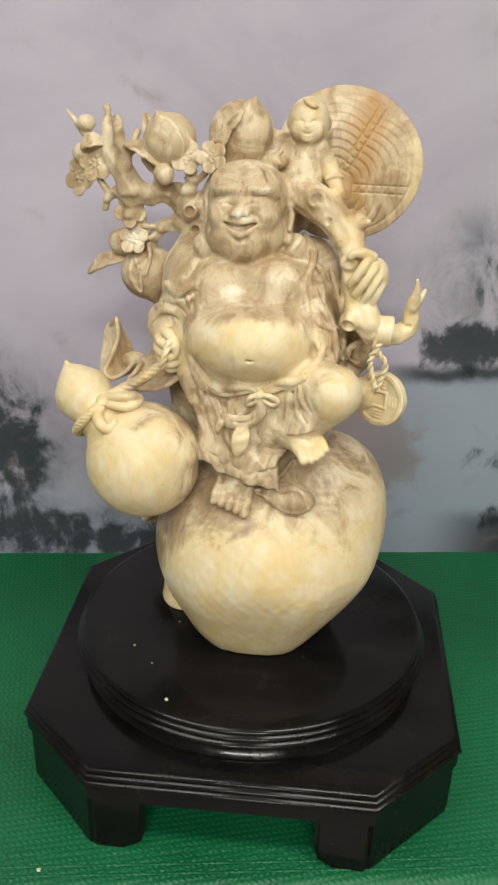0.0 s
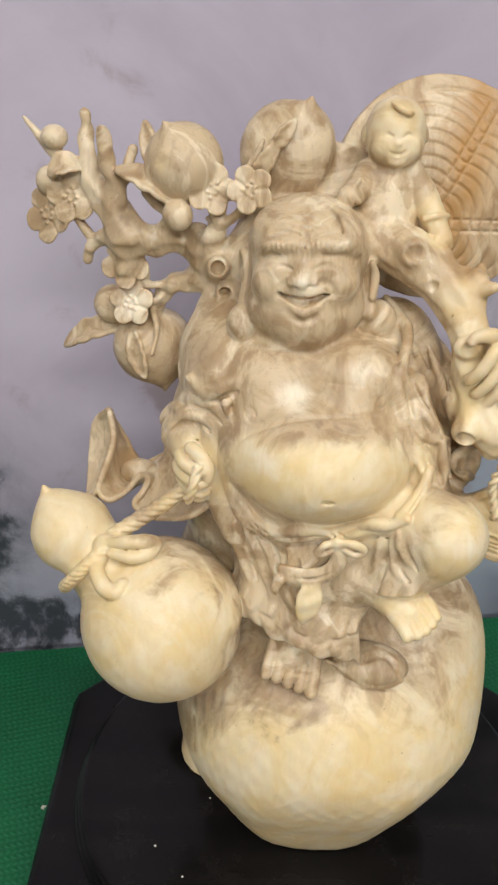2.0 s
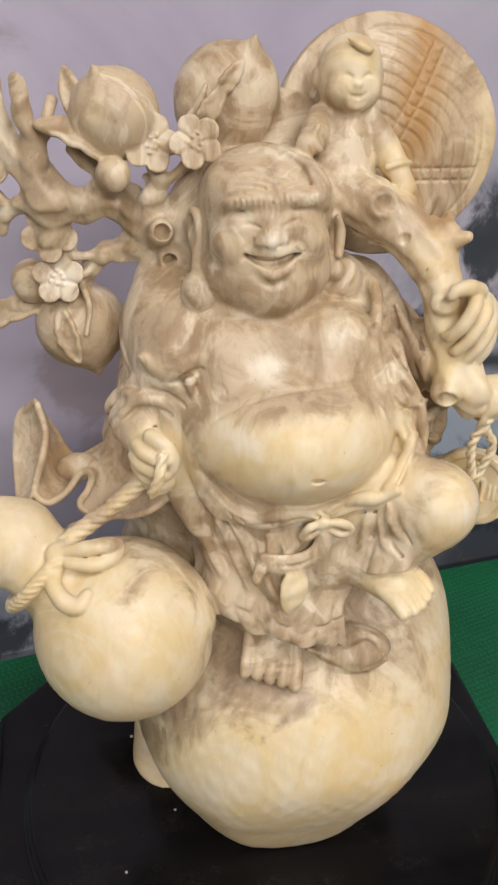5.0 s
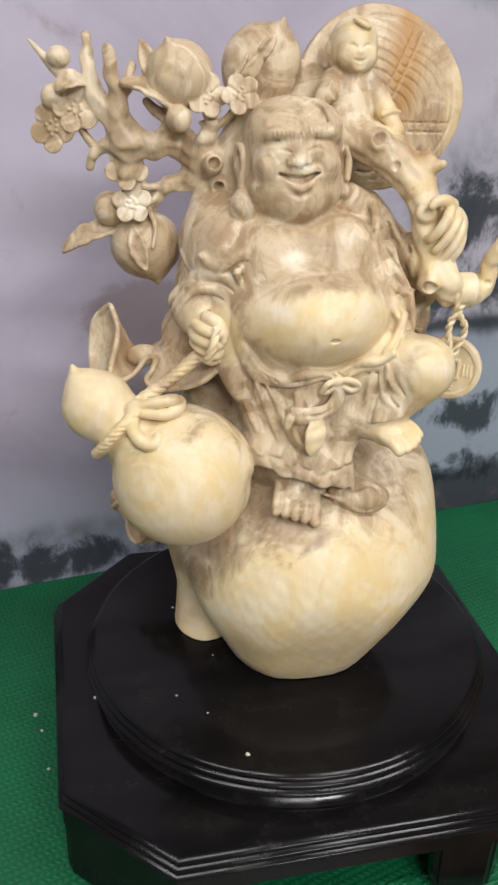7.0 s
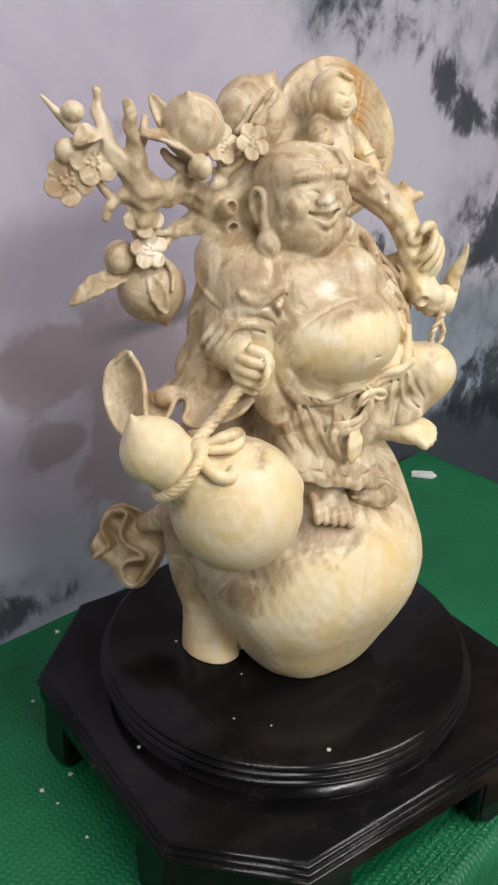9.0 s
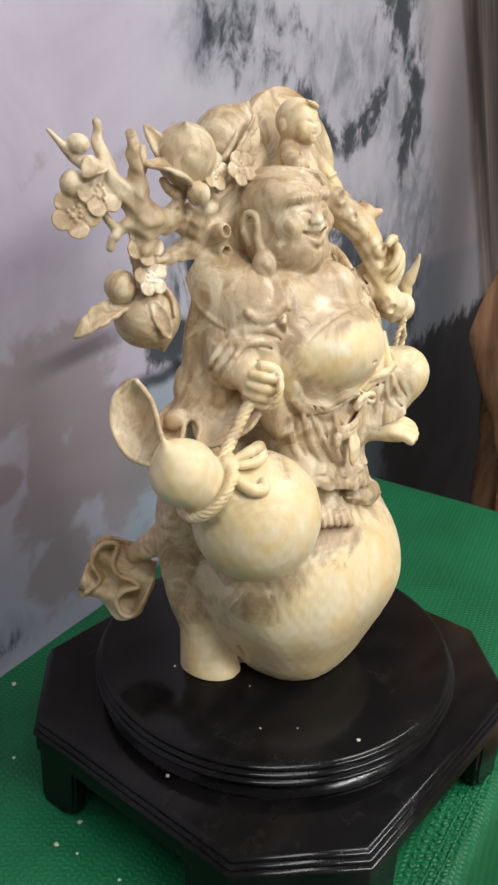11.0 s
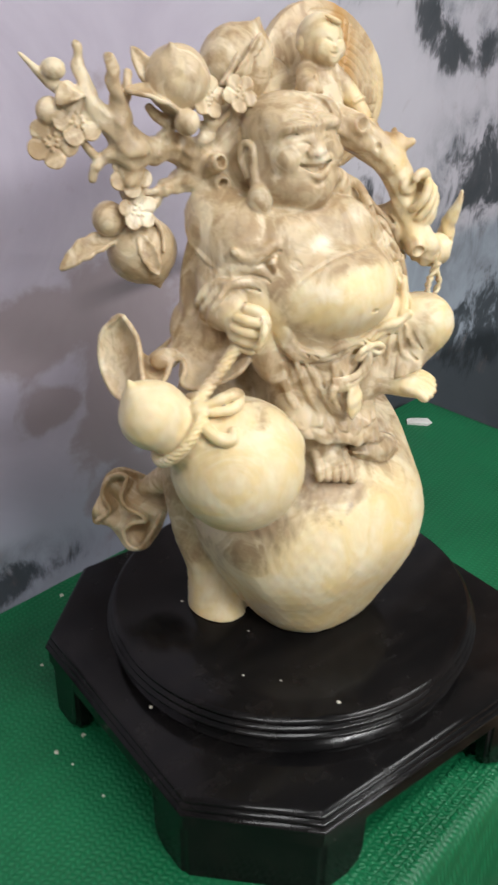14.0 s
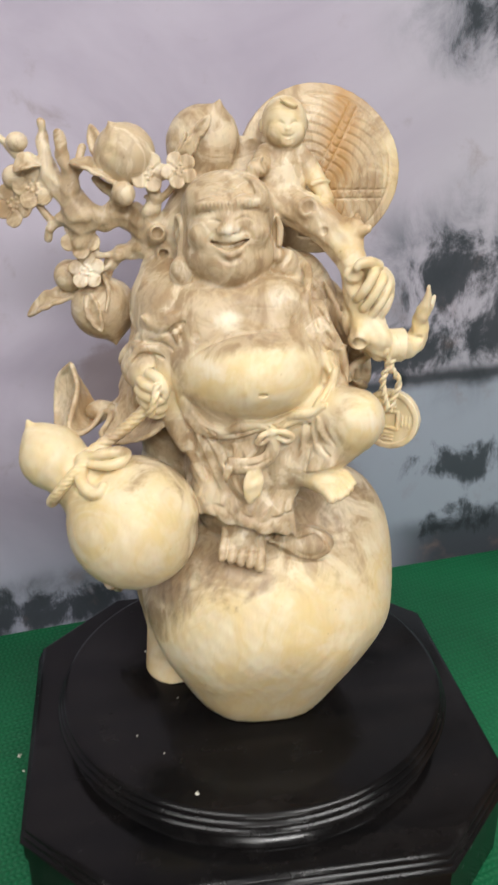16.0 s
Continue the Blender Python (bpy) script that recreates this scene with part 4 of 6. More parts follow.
def robe(b):
    # viewer's left: cape over the shoulder, sleeve, cuff and hand
    b.ball((-0.045, 0.022, 0.477), (0.022, 0.024, 0.026), 0.008)
    b.limb([(-0.052, 0.018, 0.468), (-0.062, 0.010, 0.450), (-0.066, 0.000, 0.436)], [0.0205, 0.0185, 0.018], 0.004)
    b.limb([(-0.060, 0.032, 0.455), (-0.066, 0.036, 0.425), (-0.078, 0.036, 0.398)], [0.019, 0.017, 0.014], 0.006)
    b.limb([(-0.064, 0.014, 0.425), (-0.072, 0.012, 0.398)], [0.018, 0.014], 0.006)
    b.limb([(-0.046, -0.006, 0.470), (-0.048, -0.018, 0.450), (-0.052, -0.022, 0.425), (-0.048, -0.022, 0.400), (-0.038, -0.026, 0.380)], [0.014, 0.0135, 0.0125, 0.014, 0.016], 0.005)
    b.ripple((-0.10, -0.02, 0.385), (-0.045, 0.07, 0.465), lambda x, y, z: 0.0016 * np.sin(x * 190 - y * 260 + z * 60 + 1.2 * np.sin(z * 90)))
    cuff = frame_of((0.20, -0.80, -0.45))
    centre = np.array((-0.0675, -0.004, 0.4285))
    b.limb([(-0.060, 0.014, 0.447), (-0.0645, 0.006, 0.437), tuple(centre)], [0.019, 0.0205, 0.0205], 0.003)
    for rad, back, fat, blend in ((0.0200, 0.0, 0.0026, 0.0012), (0.0195, 0.0075, 0.0026, 0.003), (0.0185, 0.015, 0.0024, 0.003)):
        ring = [tuple(centre - cuff[2] * back + (cuff[0] * math.cos(a) + cuff[1] * math.sin(a)) * (rad + 0.0008 * math.sin(3 * a + back * 300))) for a in np.linspace(0, 2 * math.pi, 17)]
        b.limb(ring, [fat], blend)
    # the cape's rolled edge, the sleeve's bunched folds, and the robe's long front edge
    b.ball((-0.056, 0.030, 0.476), (0.0185, 0.022, 0.028), 0.008)
    hem = along([(-0.0660, 0.052, 0.488), (-0.0765, 0.032, 0.474), (-0.0765, 0.010, 0.4620), (-0.0685, -0.009, 0.4550), (-0.0590, -0.020, 0.4550), (-0.0515, -0.023, 0.4600), (-0.0460, -0.025, 0.4605), (-0.0425, -0.030, 0.4530)])
    neck = along([(-0.0450, 0.045, 0.508), (-0.0460, 0.030, 0.506), (-0.0440, 0.012, 0.503), (-0.0400, -0.002, 0.498), (-0.0370, -0.010, 0.492), (-0.0350, -0.014, 0.486), (-0.0340, -0.018, 0.476), (-0.0370, -0.024, 0.464)])

    def cape(u, v):
        p = neck(u) * (1 - v)[..., None] + hem(u) * v[..., None]
        swell = 0.0125 * np.sin(math.pi * np.clip(v * 1.02, 0, 1)) ** 0.7 + 0.0013 * np.sin(u * 19 + 3 * v) * v
        return p[..., 0] - 0.62 * swell, p[..., 1] - 0.5 * swell, p[..., 2] + 0.5 * swell

    b.sheet(cape, 120, 70, 0.0022, 0.0015)
    b.limb([tuple(hem(np.array(t))) for t in np.linspace(0.0, 1.0, 24)], [0.0024, 0.0030, 0.0030, 0.0028, 0.0026], 0.0015)
    b.limb([(-0.0840, 0.004, 0.4440), (-0.0780, -0.010, 0.4500), (-0.0680, -0.018, 0.4505), (-0.0590, -0.022, 0.4460), (-0.0520, -0.024, 0.4380)], [0.0018, 0.0030, 0.0032, 0.0030, 0.0018], 0.004)
    b.ball(tuple(centre + cuff[2] * 0.006), (0.0165, 0.0165, 0.0165), 0.001, cut=True)
    b.ball((-0.0670, -0.0220, 0.4190), (0.0135, 0.0190, 0.0155), 0.001, (20, 0, 10))
    for (kx, ky, kz), (tx, ty, tz) in (((-0.0770, -0.0270, 0.4275), (-0.0650, -0.0415, 0.4245)), ((-0.0785, -0.0255, 0.4195), (-0.0650, -0.0400, 0.4150)),
                                       ((-0.0770, -0.0215, 0.4115), (-0.0650, -0.0365, 0.4065)), ((-0.0730, -0.0170, 0.4055), (-0.0660, -0.0305, 0.4000))):
        b.limb([(kx, ky, kz), ((kx + tx) / 2 - 0.0026, (ky + ty) / 2 - 0.0008, (kz + tz) / 2 + 0.0006), (tx, ty, tz), (tx + 0.0050, ty + 0.0015, tz)], [0.0032, 0.0040, 0.0039, 0.0032], 0.0007)
    b.limb([(-0.0690, -0.0300, 0.4335), (-0.0625, -0.0360, 0.4310), (-0.0585, -0.0390, 0.4250), (-0.0585, -0.0395, 0.4190)], [0.0046, 0.0046, 0.0042, 0.0034], 0.0008)
    rope(b, [(-0.0640, -0.0430, 0.4290), (-0.0665, -0.0470, 0.4200), (-0.0690, -0.0470, 0.4110), (-0.0705, -0.0440, 0.4060)], 0.0032)
    # rolled cape edge and the sleeve's bunched folds
    b.fold([(-0.0710, 0.4735), (-0.0632, 0.4675), (-0.0559, 0.4690), (-0.0479, 0.4755), (-0.0410, 0.4780)], 0.0036, 0.0026, 0.0050, -0.0018, 0.004)
    b.fold([(-0.0770, 0.4540), (-0.0735, 0.4560), (-0.0640, 0.4600), (-0.0540, 0.4590), (-0.0480, 0.4530)], 0.0030, 0.0022, 0.0042, -0.0014, 0.004)
    b.fold([(-0.0825, 0.4410), (-0.0739, 0.4490), (-0.0625, 0.4507), (-0.0540, 0.4475)], 0.0028, 0.0020, 0.0040, -0.0010, 0.003)
    # viewer's right: collar edge, shoulder, sleeve and hanging folds
    b.ball((0.052, 0.020, 0.486), (0.026, 0.028, 0.026), 0.008)
    b.limb([(0.06, 0.012, 0.478), (0.076, 0.0, 0.462), (0.092, -0.014, 0.468), (0.100, -0.024, 0.482)], [0.024, 0.021, 0.017, 0.014], 0.005)
    b.limb([(0.060, 0.004, 0.455), (0.072, -0.008, 0.43), (0.078, -0.014, 0.405)], [0.019, 0.018, 0.014], 0.006)
    b.limb([(0.084, 0.012, 0.46), (0.096, 0.002, 0.435), (0.102, 0.0, 0.412), (0.096, -0.004, 0.398)], [0.012, 0.012, 0.011, 0.008], 0.004)
    b.limb([(0.060, -0.024, 0.470), (0.066, -0.032, 0.446), (0.071, -0.036, 0.422)], [0.012, 0.0145, 0.015], 0.006)
    b.limb([(0.046, 0.016, 0.514), (0.056, -0.006, 0.505), (0.0540, -0.022, 0.494), (0.0500, -0.034, 0.482), (0.0530, -0.040, 0.467), (0.0560, -0.044, 0.455), (0.0600, -0.049, 0.446), (0.0650, -0.052, 0.437), (0.0690, -0.053, 0.432)],
           [0.0024, 0.0034, 0.0036, 0.0030, 0.0030, 0.0032, 0.0034, 0.0036, 0.0036, 0.003], 0.0034)
    b.ripple((0.054, -0.07, 0.398), (0.118, 0.045, 0.505), lambda x, y, z: 0.0027 * np.sin(x * 420 + 60 * (z - 0.45) + 1.6 * np.sin(z * 110) + y * 120) * np.clip((0.50 - z) / 0.03, 0, 1))
    for pts, fat in (                     ([(0.0600, 0.4680), (0.0640, 0.4560), (0.0720, 0.4500), (0.0800, 0.4510)], 0.0030), ([(0.0660, 0.4500), (0.0700, 0.4400), (0.0740, 0.4280), (0.0760, 0.4160)], 0.0026),
                     ([(0.0780, 0.4480), (0.0790, 0.4360), (0.0830, 0.4250), (0.0840, 0.4140)], 0.0030), ([(0.0800, 0.4700), (0.0840, 0.4600), (0.0880, 0.4520)], 0.0030)):
        b.stroke([(x - 0.0038, z - 0.001) for x, z in pts], [0.0008, 0.0019, 0.0019, 0.0008], 0.0, 0.0012, True)
        b.stroke(pts, [fat * 0.5, fat, fat, fat * 0.4], -0.0004, 0.0022)
    for pts in ([(0.0506, 0.4930), (0.0552, 0.4810), (0.0601, 0.4710), (0.0687, 0.4613), (0.0733, 0.4511)], [(0.0560, 0.5000), (0.0640, 0.4880), (0.0700, 0.4760)], [(0.0700, 0.4930), (0.0760, 0.4800), (0.0800, 0.4660)]):
        b.stroke([(x + 0.0034, z) for x, z in pts], [0.0008, 0.0018, 0.0018, 0.0008], 0.0, 0.0012, True)
        b.stroke(pts, [0.0012, 0.0024, 0.0024, 0.0010], -0.0003, 0.0022)
    b.limb([(0.088, -0.022, 0.450), (0.100, -0.021, 0.443), (0.107, -0.013, 0.434), (0.098, -0.013, 0.427), (0.091, -0.018, 0.421), (0.100, -0.016, 0.411), (0.107, -0.006, 0.404)], [0.003, 0.0038, 0.0038, 0.0032, 0.003, 0.0036, 0.003], 0.001)
    b.ball((0.094, -0.020, 0.434), (0.006, 0.005, 0.0045), 0.002, cut=True)
    b.ball((0.098, -0.018, 0.417), (0.005, 0.005, 0.004), 0.002, cut=True)


def legs(b):
    # skirt
    b.limb([(-0.002, -0.014, 0.395), (-0.003, -0.014, 0.35), (0.0, -0.014, 0.312)], [0.042, 0.040, 0.036], 0.004)
    b.limb([(0.004, -0.028, 0.388), (0.002, -0.032, 0.350), (0.004, -0.034, 0.318)], [0.036, 0.035, 0.030], 0.006)
    b.ripple((-0.06, -0.10, 0.300), (0.056, 0.03, 0.398), lambda x, y, z: 0.0022 * np.sin(np.arctan2(x - 0.003, -(y - 0.01)) * 10 + 16 * (z - 0.3) + 1.8 * np.sin(z * 75)) * np.clip((0.41 - z) / 0.03, 0, 1) + 0.0009 * np.sin(x * 260 + z * 190))
    for pts, fat in (([(-0.0420, 0.3860), (-0.0400, 0.3700), (-0.0350, 0.3560), (-0.0310, 0.3470)], 0.0034), ([(-0.0345, 0.3870), (-0.0270, 0.3690), (-0.0200, 0.3520), (-0.0110, 0.3360)], 0.0034),
                     ([(-0.0285, 0.3880), (-0.0215, 0.3760), (-0.0180, 0.3620)], 0.0024), ([(0.0250, 0.3900), (0.0265, 0.3800), (0.0250, 0.3650), (0.0200, 0.3500), (0.0190, 0.3400)], 0.0036),
                     ([(0.0330, 0.3990), (0.0335, 0.3840), (0.0345, 0.3700), (0.0300, 0.3560), (0.0250, 0.3480)], 0.0032), ([(-0.0100, 0.3850), (-0.0080, 0.3720), (-0.0100, 0.3560), (-0.0040, 0.3450)], 0.0022)):
        b.stroke([(x + 0.0044, z) for x, z in pts], [0.001, 0.0022, 0.0022, 0.0012], 0.0, 0.0012, True)
        b.stroke(pts, [fat * 0.5, fat * 0.9, fat * 0.9, fat * 0.6], -0.0004, 0.0022)
    # raised leg: thigh, knee, trouser hem, foot
    b.limb([(0.022, -0.028, 0.392), (0.052, -0.046, 0.398), (0.0800, -0.0715, 0.4030)], [0.032, 0.0265, 0.0240], 0.004)
    b.limb([(0.0770, -0.072, 0.395), (0.064, -0.068, 0.378), (0.056, -0.066, 0.366)], [0.020, 0.0175, 0.0155], 0.004)
    b.limb([(0.03, -0.044, 0.375), (0.048, -0.054, 0.366)], [0.022, 0.016], 0.006)
    hem = along([(0.0385, -0.0690, 0.3610), (0.0455, -0.0800, 0.3670), (0.0560, -0.0865, 0.3715), (0.0670, -0.0860, 0.3760), (0.0760, -0.0800, 0.3810)])
    rise = along([(0.0420, -0.0640, 0.3800), (0.0480, -0.0740, 0.3830), (0.0570, -0.0810, 0.3860), (0.0680, -0.0840, 0.3880), (0.0790, -0.0800, 0.3890)])

    def trouser(u, v):
        p = rise(u) * (1 - v)[..., None] + hem(u) * v[..., None]
        w = 0.0016 * np.sin(u * 21 + 1.0) * v
        return p[..., 0], p[..., 1] - w, p[..., 2] + 0.5 * w

    b.sheet(trouser, 80, 34, 0.0016, 0.002)
    for pts, fat in (([(0.0506, 0.4095), (0.0533, 0.3981), (0.0607, 0.3888)], 0.0022), ([(0.0482, 0.3980), (0.0511, 0.3850), (0.0580, 0.3790)], 0.0020), ([(0.0430, 0.4060), (0.0425, 0.3850), (0.0400, 0.3660)], 0.0026)):
        b.stroke([(x + 0.0036, z) for x, z in pts], [0.0006, 0.0016, 0.0008], 0.0, 0.0015, True)
        b.stroke(pts, [fat * 0.4, fat, fat * 0.5], -0.0004, 0.0025)
    b.limb([(0.049, -0.067, 0.358), (0.058, -0.080, 0.3565), (0.062, -0.0850, 0.3545)], [0.0115, 0.0105, 0.0085], 0.002)
    for x, y, z, r in ((0.0590, -0.0990, 0.3515, 0.0040), (0.0648, -0.0990, 0.3528, 0.0035), (0.0696, -0.0970, 0.3546, 0.0034), (0.0738, -0.0938, 0.3566, 0.0032), (0.0770, -0.0900, 0.3588, 0.0030)):
        b.limb([(x - 0.008, y + 0.016, z + 0.0055), (x - 0.003, y + 0.006, z + 0.0035), (x, y, z)], [r * 1.1, r * 1.1, r], 0.0008)
    # standing foot
    b.limb([(0.000, -0.030, 0.318), (-0.001, -0.046, 0.306), (-0.003, -0.055, 0.297)], [0.018, 0.0160, 0.0135], 0.003)
    for t in range(5):
        px = -0.0205 + 0.0072 * t
        b.limb([(px + 0.006 - 0.0008 * t, -0.052 - 0.0012 * t, 0.306 - 0.001 * t), (px + 0.002, -0.062 - 0.0018 * t, 0.2965 - 0.0016 * t), (px - 0.0005, -0.067 - 0.0022 * t, 0.2885 - 0.0016 * t)], [0.0042, 0.0041, 0.0035 + (0.0008 if t == 4 else 0)], 0.0006)
    # two layers of hem over the foot, and a rolled lobe on the fruit
    top_hem = along([(-0.036, -0.010, 0.347), (-0.032, -0.036, 0.349), (-0.018, -0.052, 0.348), (0.004, -0.060, 0.342), (0.022, -0.062, 0.342), (0.038, -0.052, 0.345)])
    low_hem = along([(-0.041, -0.012, 0.328), (-0.036, -0.042, 0.333), (-0.021, -0.059, 0.334), (0.004, -0.068, 0.3255), (0.020, -0.070, 0.326), (0.034, -0.068, 0.332)])
    deep_hem = along([(-0.040, -0.020, 0.317), (-0.034, -0.046, 0.322), (-0.022, -0.060, 0.3235), (-0.004, -0.069, 0.318), (0.018, -0.073, 0.3135), (0.038, -0.070, 0.306)])

    def layer(high, low, waves, out):
        def shape(u, v):
            p = high(u) * (1 - v)[..., None] + low(u) * v[..., None]
            w = out * np.sin(u * waves) * v
            return p[..., 0] + w * 0.3, p[..., 1] - np.abs(w) - 0.002 * np.sin(v * 3.1), p[..., 2] + 0.4 * w
        return shape

    b.sheet(layer(top_hem, low_hem, 30, 0.0035), 110, 30, 0.0017, 0.002)
    b.sheet(layer(low_hem, deep_hem, 23, 0.003), 110, 26, 0.0017, 0.0015)
    b.ball((-0.002, -0.034, 0.330), (0.034, 0.030, 0.018), 0.004)
    b.ball((0.047, -0.060, 0.2940), (0.0250, 0.0150, 0.0125), 0.003, (0, 10, 0))
    b.stroke([(0.0230, 0.3130), (0.0340, 0.3065), (0.0440, 0.3050), (0.0530, 0.3055), (0.0600, 0.3010), (0.0630, 0.2940)], [0.0010, 0.0022, 0.0026, 0.0024, 0.0020, 0.0010], 0.0, 0.0010, True)
    b.stroke([(0.0270, 0.3110), (0.0400, 0.3085), (0.0520, 0.3090), (0.0620, 0.3040)], [0.0010, 0.0020, 0.0022, 0.0012], -0.0002, 0.0015)
    b.stroke([(0.0180, 0.2990), (0.0310, 0.2955), (0.0440, 0.2865), (0.0570, 0.2845), (0.0660, 0.2890)], [0.0012, 0.0020, 0.0022, 0.0022, 0.0016], -0.0002, 0.0018)
    # bow: two open loops and a knot
    b.ball((0.0180, -0.0715, 0.3965), (0.0040, 0.0036, 0.0042), 0.001)
    b.limb([(0.0185, -0.0720, 0.3965), (0.0262, -0.0735, 0.3975), (0.0335, -0.0725, 0.3925), (0.0290, -0.0730, 0.3890), (0.0200, -0.0720, 0.3940)], [0.0020, 0.0026, 0.0026, 0.0024, 0.0018], 0.0012)
    b.limb([(0.0175, -0.0715, 0.3965), (0.0110, -0.0720, 0.3950), (0.0075, -0.0710, 0.3885), (0.0120, -0.0715, 0.3885), (0.0175, -0.0715, 0.3940)], [0.0018, 0.0023, 0.0023, 0.0020, 0.0016], 0.0012)
    b.stroke([(0.0060, 0.3890), (0.0085, 0.3820), (0.0050, 0.3760)], [0.0008, 0.0016, 0.0008], 0.0002, 0.0012)

    # the sash's tail hangs, swings aside and ends in a slanted corner
    middle = along([(0.0170, -0.0705, 0.3970), (0.0195, -0.0705, 0.3880), (0.0180, -0.0705, 0.3790), (0.0115, -0.0705, 0.3725), (0.0005, -0.0705, 0.3700), (-0.0140, -0.0680, 0.3700)])

    def tail(u, v):
        w = (v - 0.5) * (0.0060 + 0.0060 * u)
        p, way = middle(u), middle(np.clip(u + 0.03, 0, 1)) - middle(np.clip(u - 0.03, 0, 1))
        way = way / np.linalg.norm(way, axis=-1)[..., None]
        return p[..., 0] - way[..., 2] * w, p[..., 1] - 0.0020 * np.sin(math.pi * v), p[..., 2] + way[..., 0] * w

    b.ball((0.030, -0.050, 0.362), (0.020, 0.020, 0.032), 0.010)
    b.sheet(tail, 90, 36, 0.0015, 0.0008)
    b.limb([(-0.0140, -0.0700, 0.3690), (-0.0168, -0.0715, 0.3630), (-0.0168, -0.0715, 0.3580)], [0.0036, 0.0028, 0.0010], 0.001)
    b.stroke([(0.0150, 0.3760), (0.0060, 0.3715), (-0.0100, 0.3712)], [0.0006, 0.0013, 0.0008], 0.0, 0.001, True)
    leaf(b, (0.0055, -0.0725, 0.3680), (0.0005, -0.0775, 0.3420), 0.0062, (0.0, -1.0, 0.15), 0.10, -0.25, 0.0016)


def waist(b):
    # waistband: a rolled strip of cloth with pinched folds
    way = along([(-0.0423, 0.0, 0.4150), (-0.0361, 0.0, 0.4015), (-0.0284, 0.0, 0.3945), (-0.0179, 0.0, 0.3930), (-0.0072, 0.0, 0.3970), (0.0048, 0.0, 0.3995), (0.0179, 0.0, 0.3995), (0.0265, 0.0, 0.4030), (0.0367, 0.0, 0.4065),
                 (0.0476, 0.0, 0.4100), (0.0554, 0.0, 0.4165)])
    steps = np.linspace(0, 1, 44)
    run = [way(np.array(t)) for t in steps]
    skin = [b.front(p[0], p[2]) for p in run]
    skin = even([y for y in skin], 4)
    wide = [0.0036 + 0.0007 * math.sin(t * 31) for t in steps]
    b.limb([(p[0], y - 0.0020, p[2] + 0.0014 + 0.0008 * math.sin(t * 17)) for p, y, t in zip(run, skin, steps)], wide, 0.0010)
    b.limb([(p[0], y - 0.0010, p[2] - 0.0034 + 0.0012 * math.sin(t * 23 + 1)) for p, y, t in zip(run, skin, steps)], [0.0026, 0.0034, 0.0024, 0.0034, 0.0026], 0.0008)
    b.limb([(p[0], y - 0.0004, p[2] - 0.0080 + 0.0010 * math.sin(t * 23 + 1)) for p, y, t in zip(run, skin, steps)], [0.0008, 0.0017, 0.0017, 0.0017, 0.0008], 0.0012, cut=True)
    for u0, slope in ((0.22, 0.8), (0.27, 0.6), (0.55, -0.9), (0.62, 0.9), (0.66, 0.7), (0.72, -0.6)):
        c, y = way(np.array(u0)), float(np.interp(u0, steps, skin))
        b.limb([(c[0] - 0.0034, y - 0.0050, c[2] + 0.0034 * slope), (c[0], y - 0.0058, c[2]), (c[0] + 0.0034, y - 0.0050, c[2] - 0.0034 * slope)], [0.0006, 0.0011, 0.0006], 0.0008, cut=True)
    b.limb([(0.0530, -0.0725, 0.4155), (0.0600, -0.0665, 0.4215), (0.0665, -0.0590, 0.4290), (0.0700, -0.0545, 0.4370)], [0.0040, 0.0040, 0.0036, 0.0030], 0.0015)
    b.limb([(0.0530, -0.0765, 0.4155), (0.0600, -0.0705, 0.4220), (0.0665, -0.0625, 0.4300)], [0.0006, 0.0012, 0.0006], 0.0010, cut=True)
    # the robe's long front edge runs down into it
    b.limb([(-0.0425, -0.028, 0.4550), (-0.0412, -0.0345, 0.4480), (-0.0425, -0.0380, 0.4404), (-0.0445, -0.0375, 0.4246), (-0.0445, -0.0395, 0.4125), (-0.0410, -0.0425, 0.4000), (-0.0350, -0.0470, 0.3930)], [0.0028, 0.0032, 0.0034, 0.0034, 0.0034, 0.0032, 0.0028], 0.006)


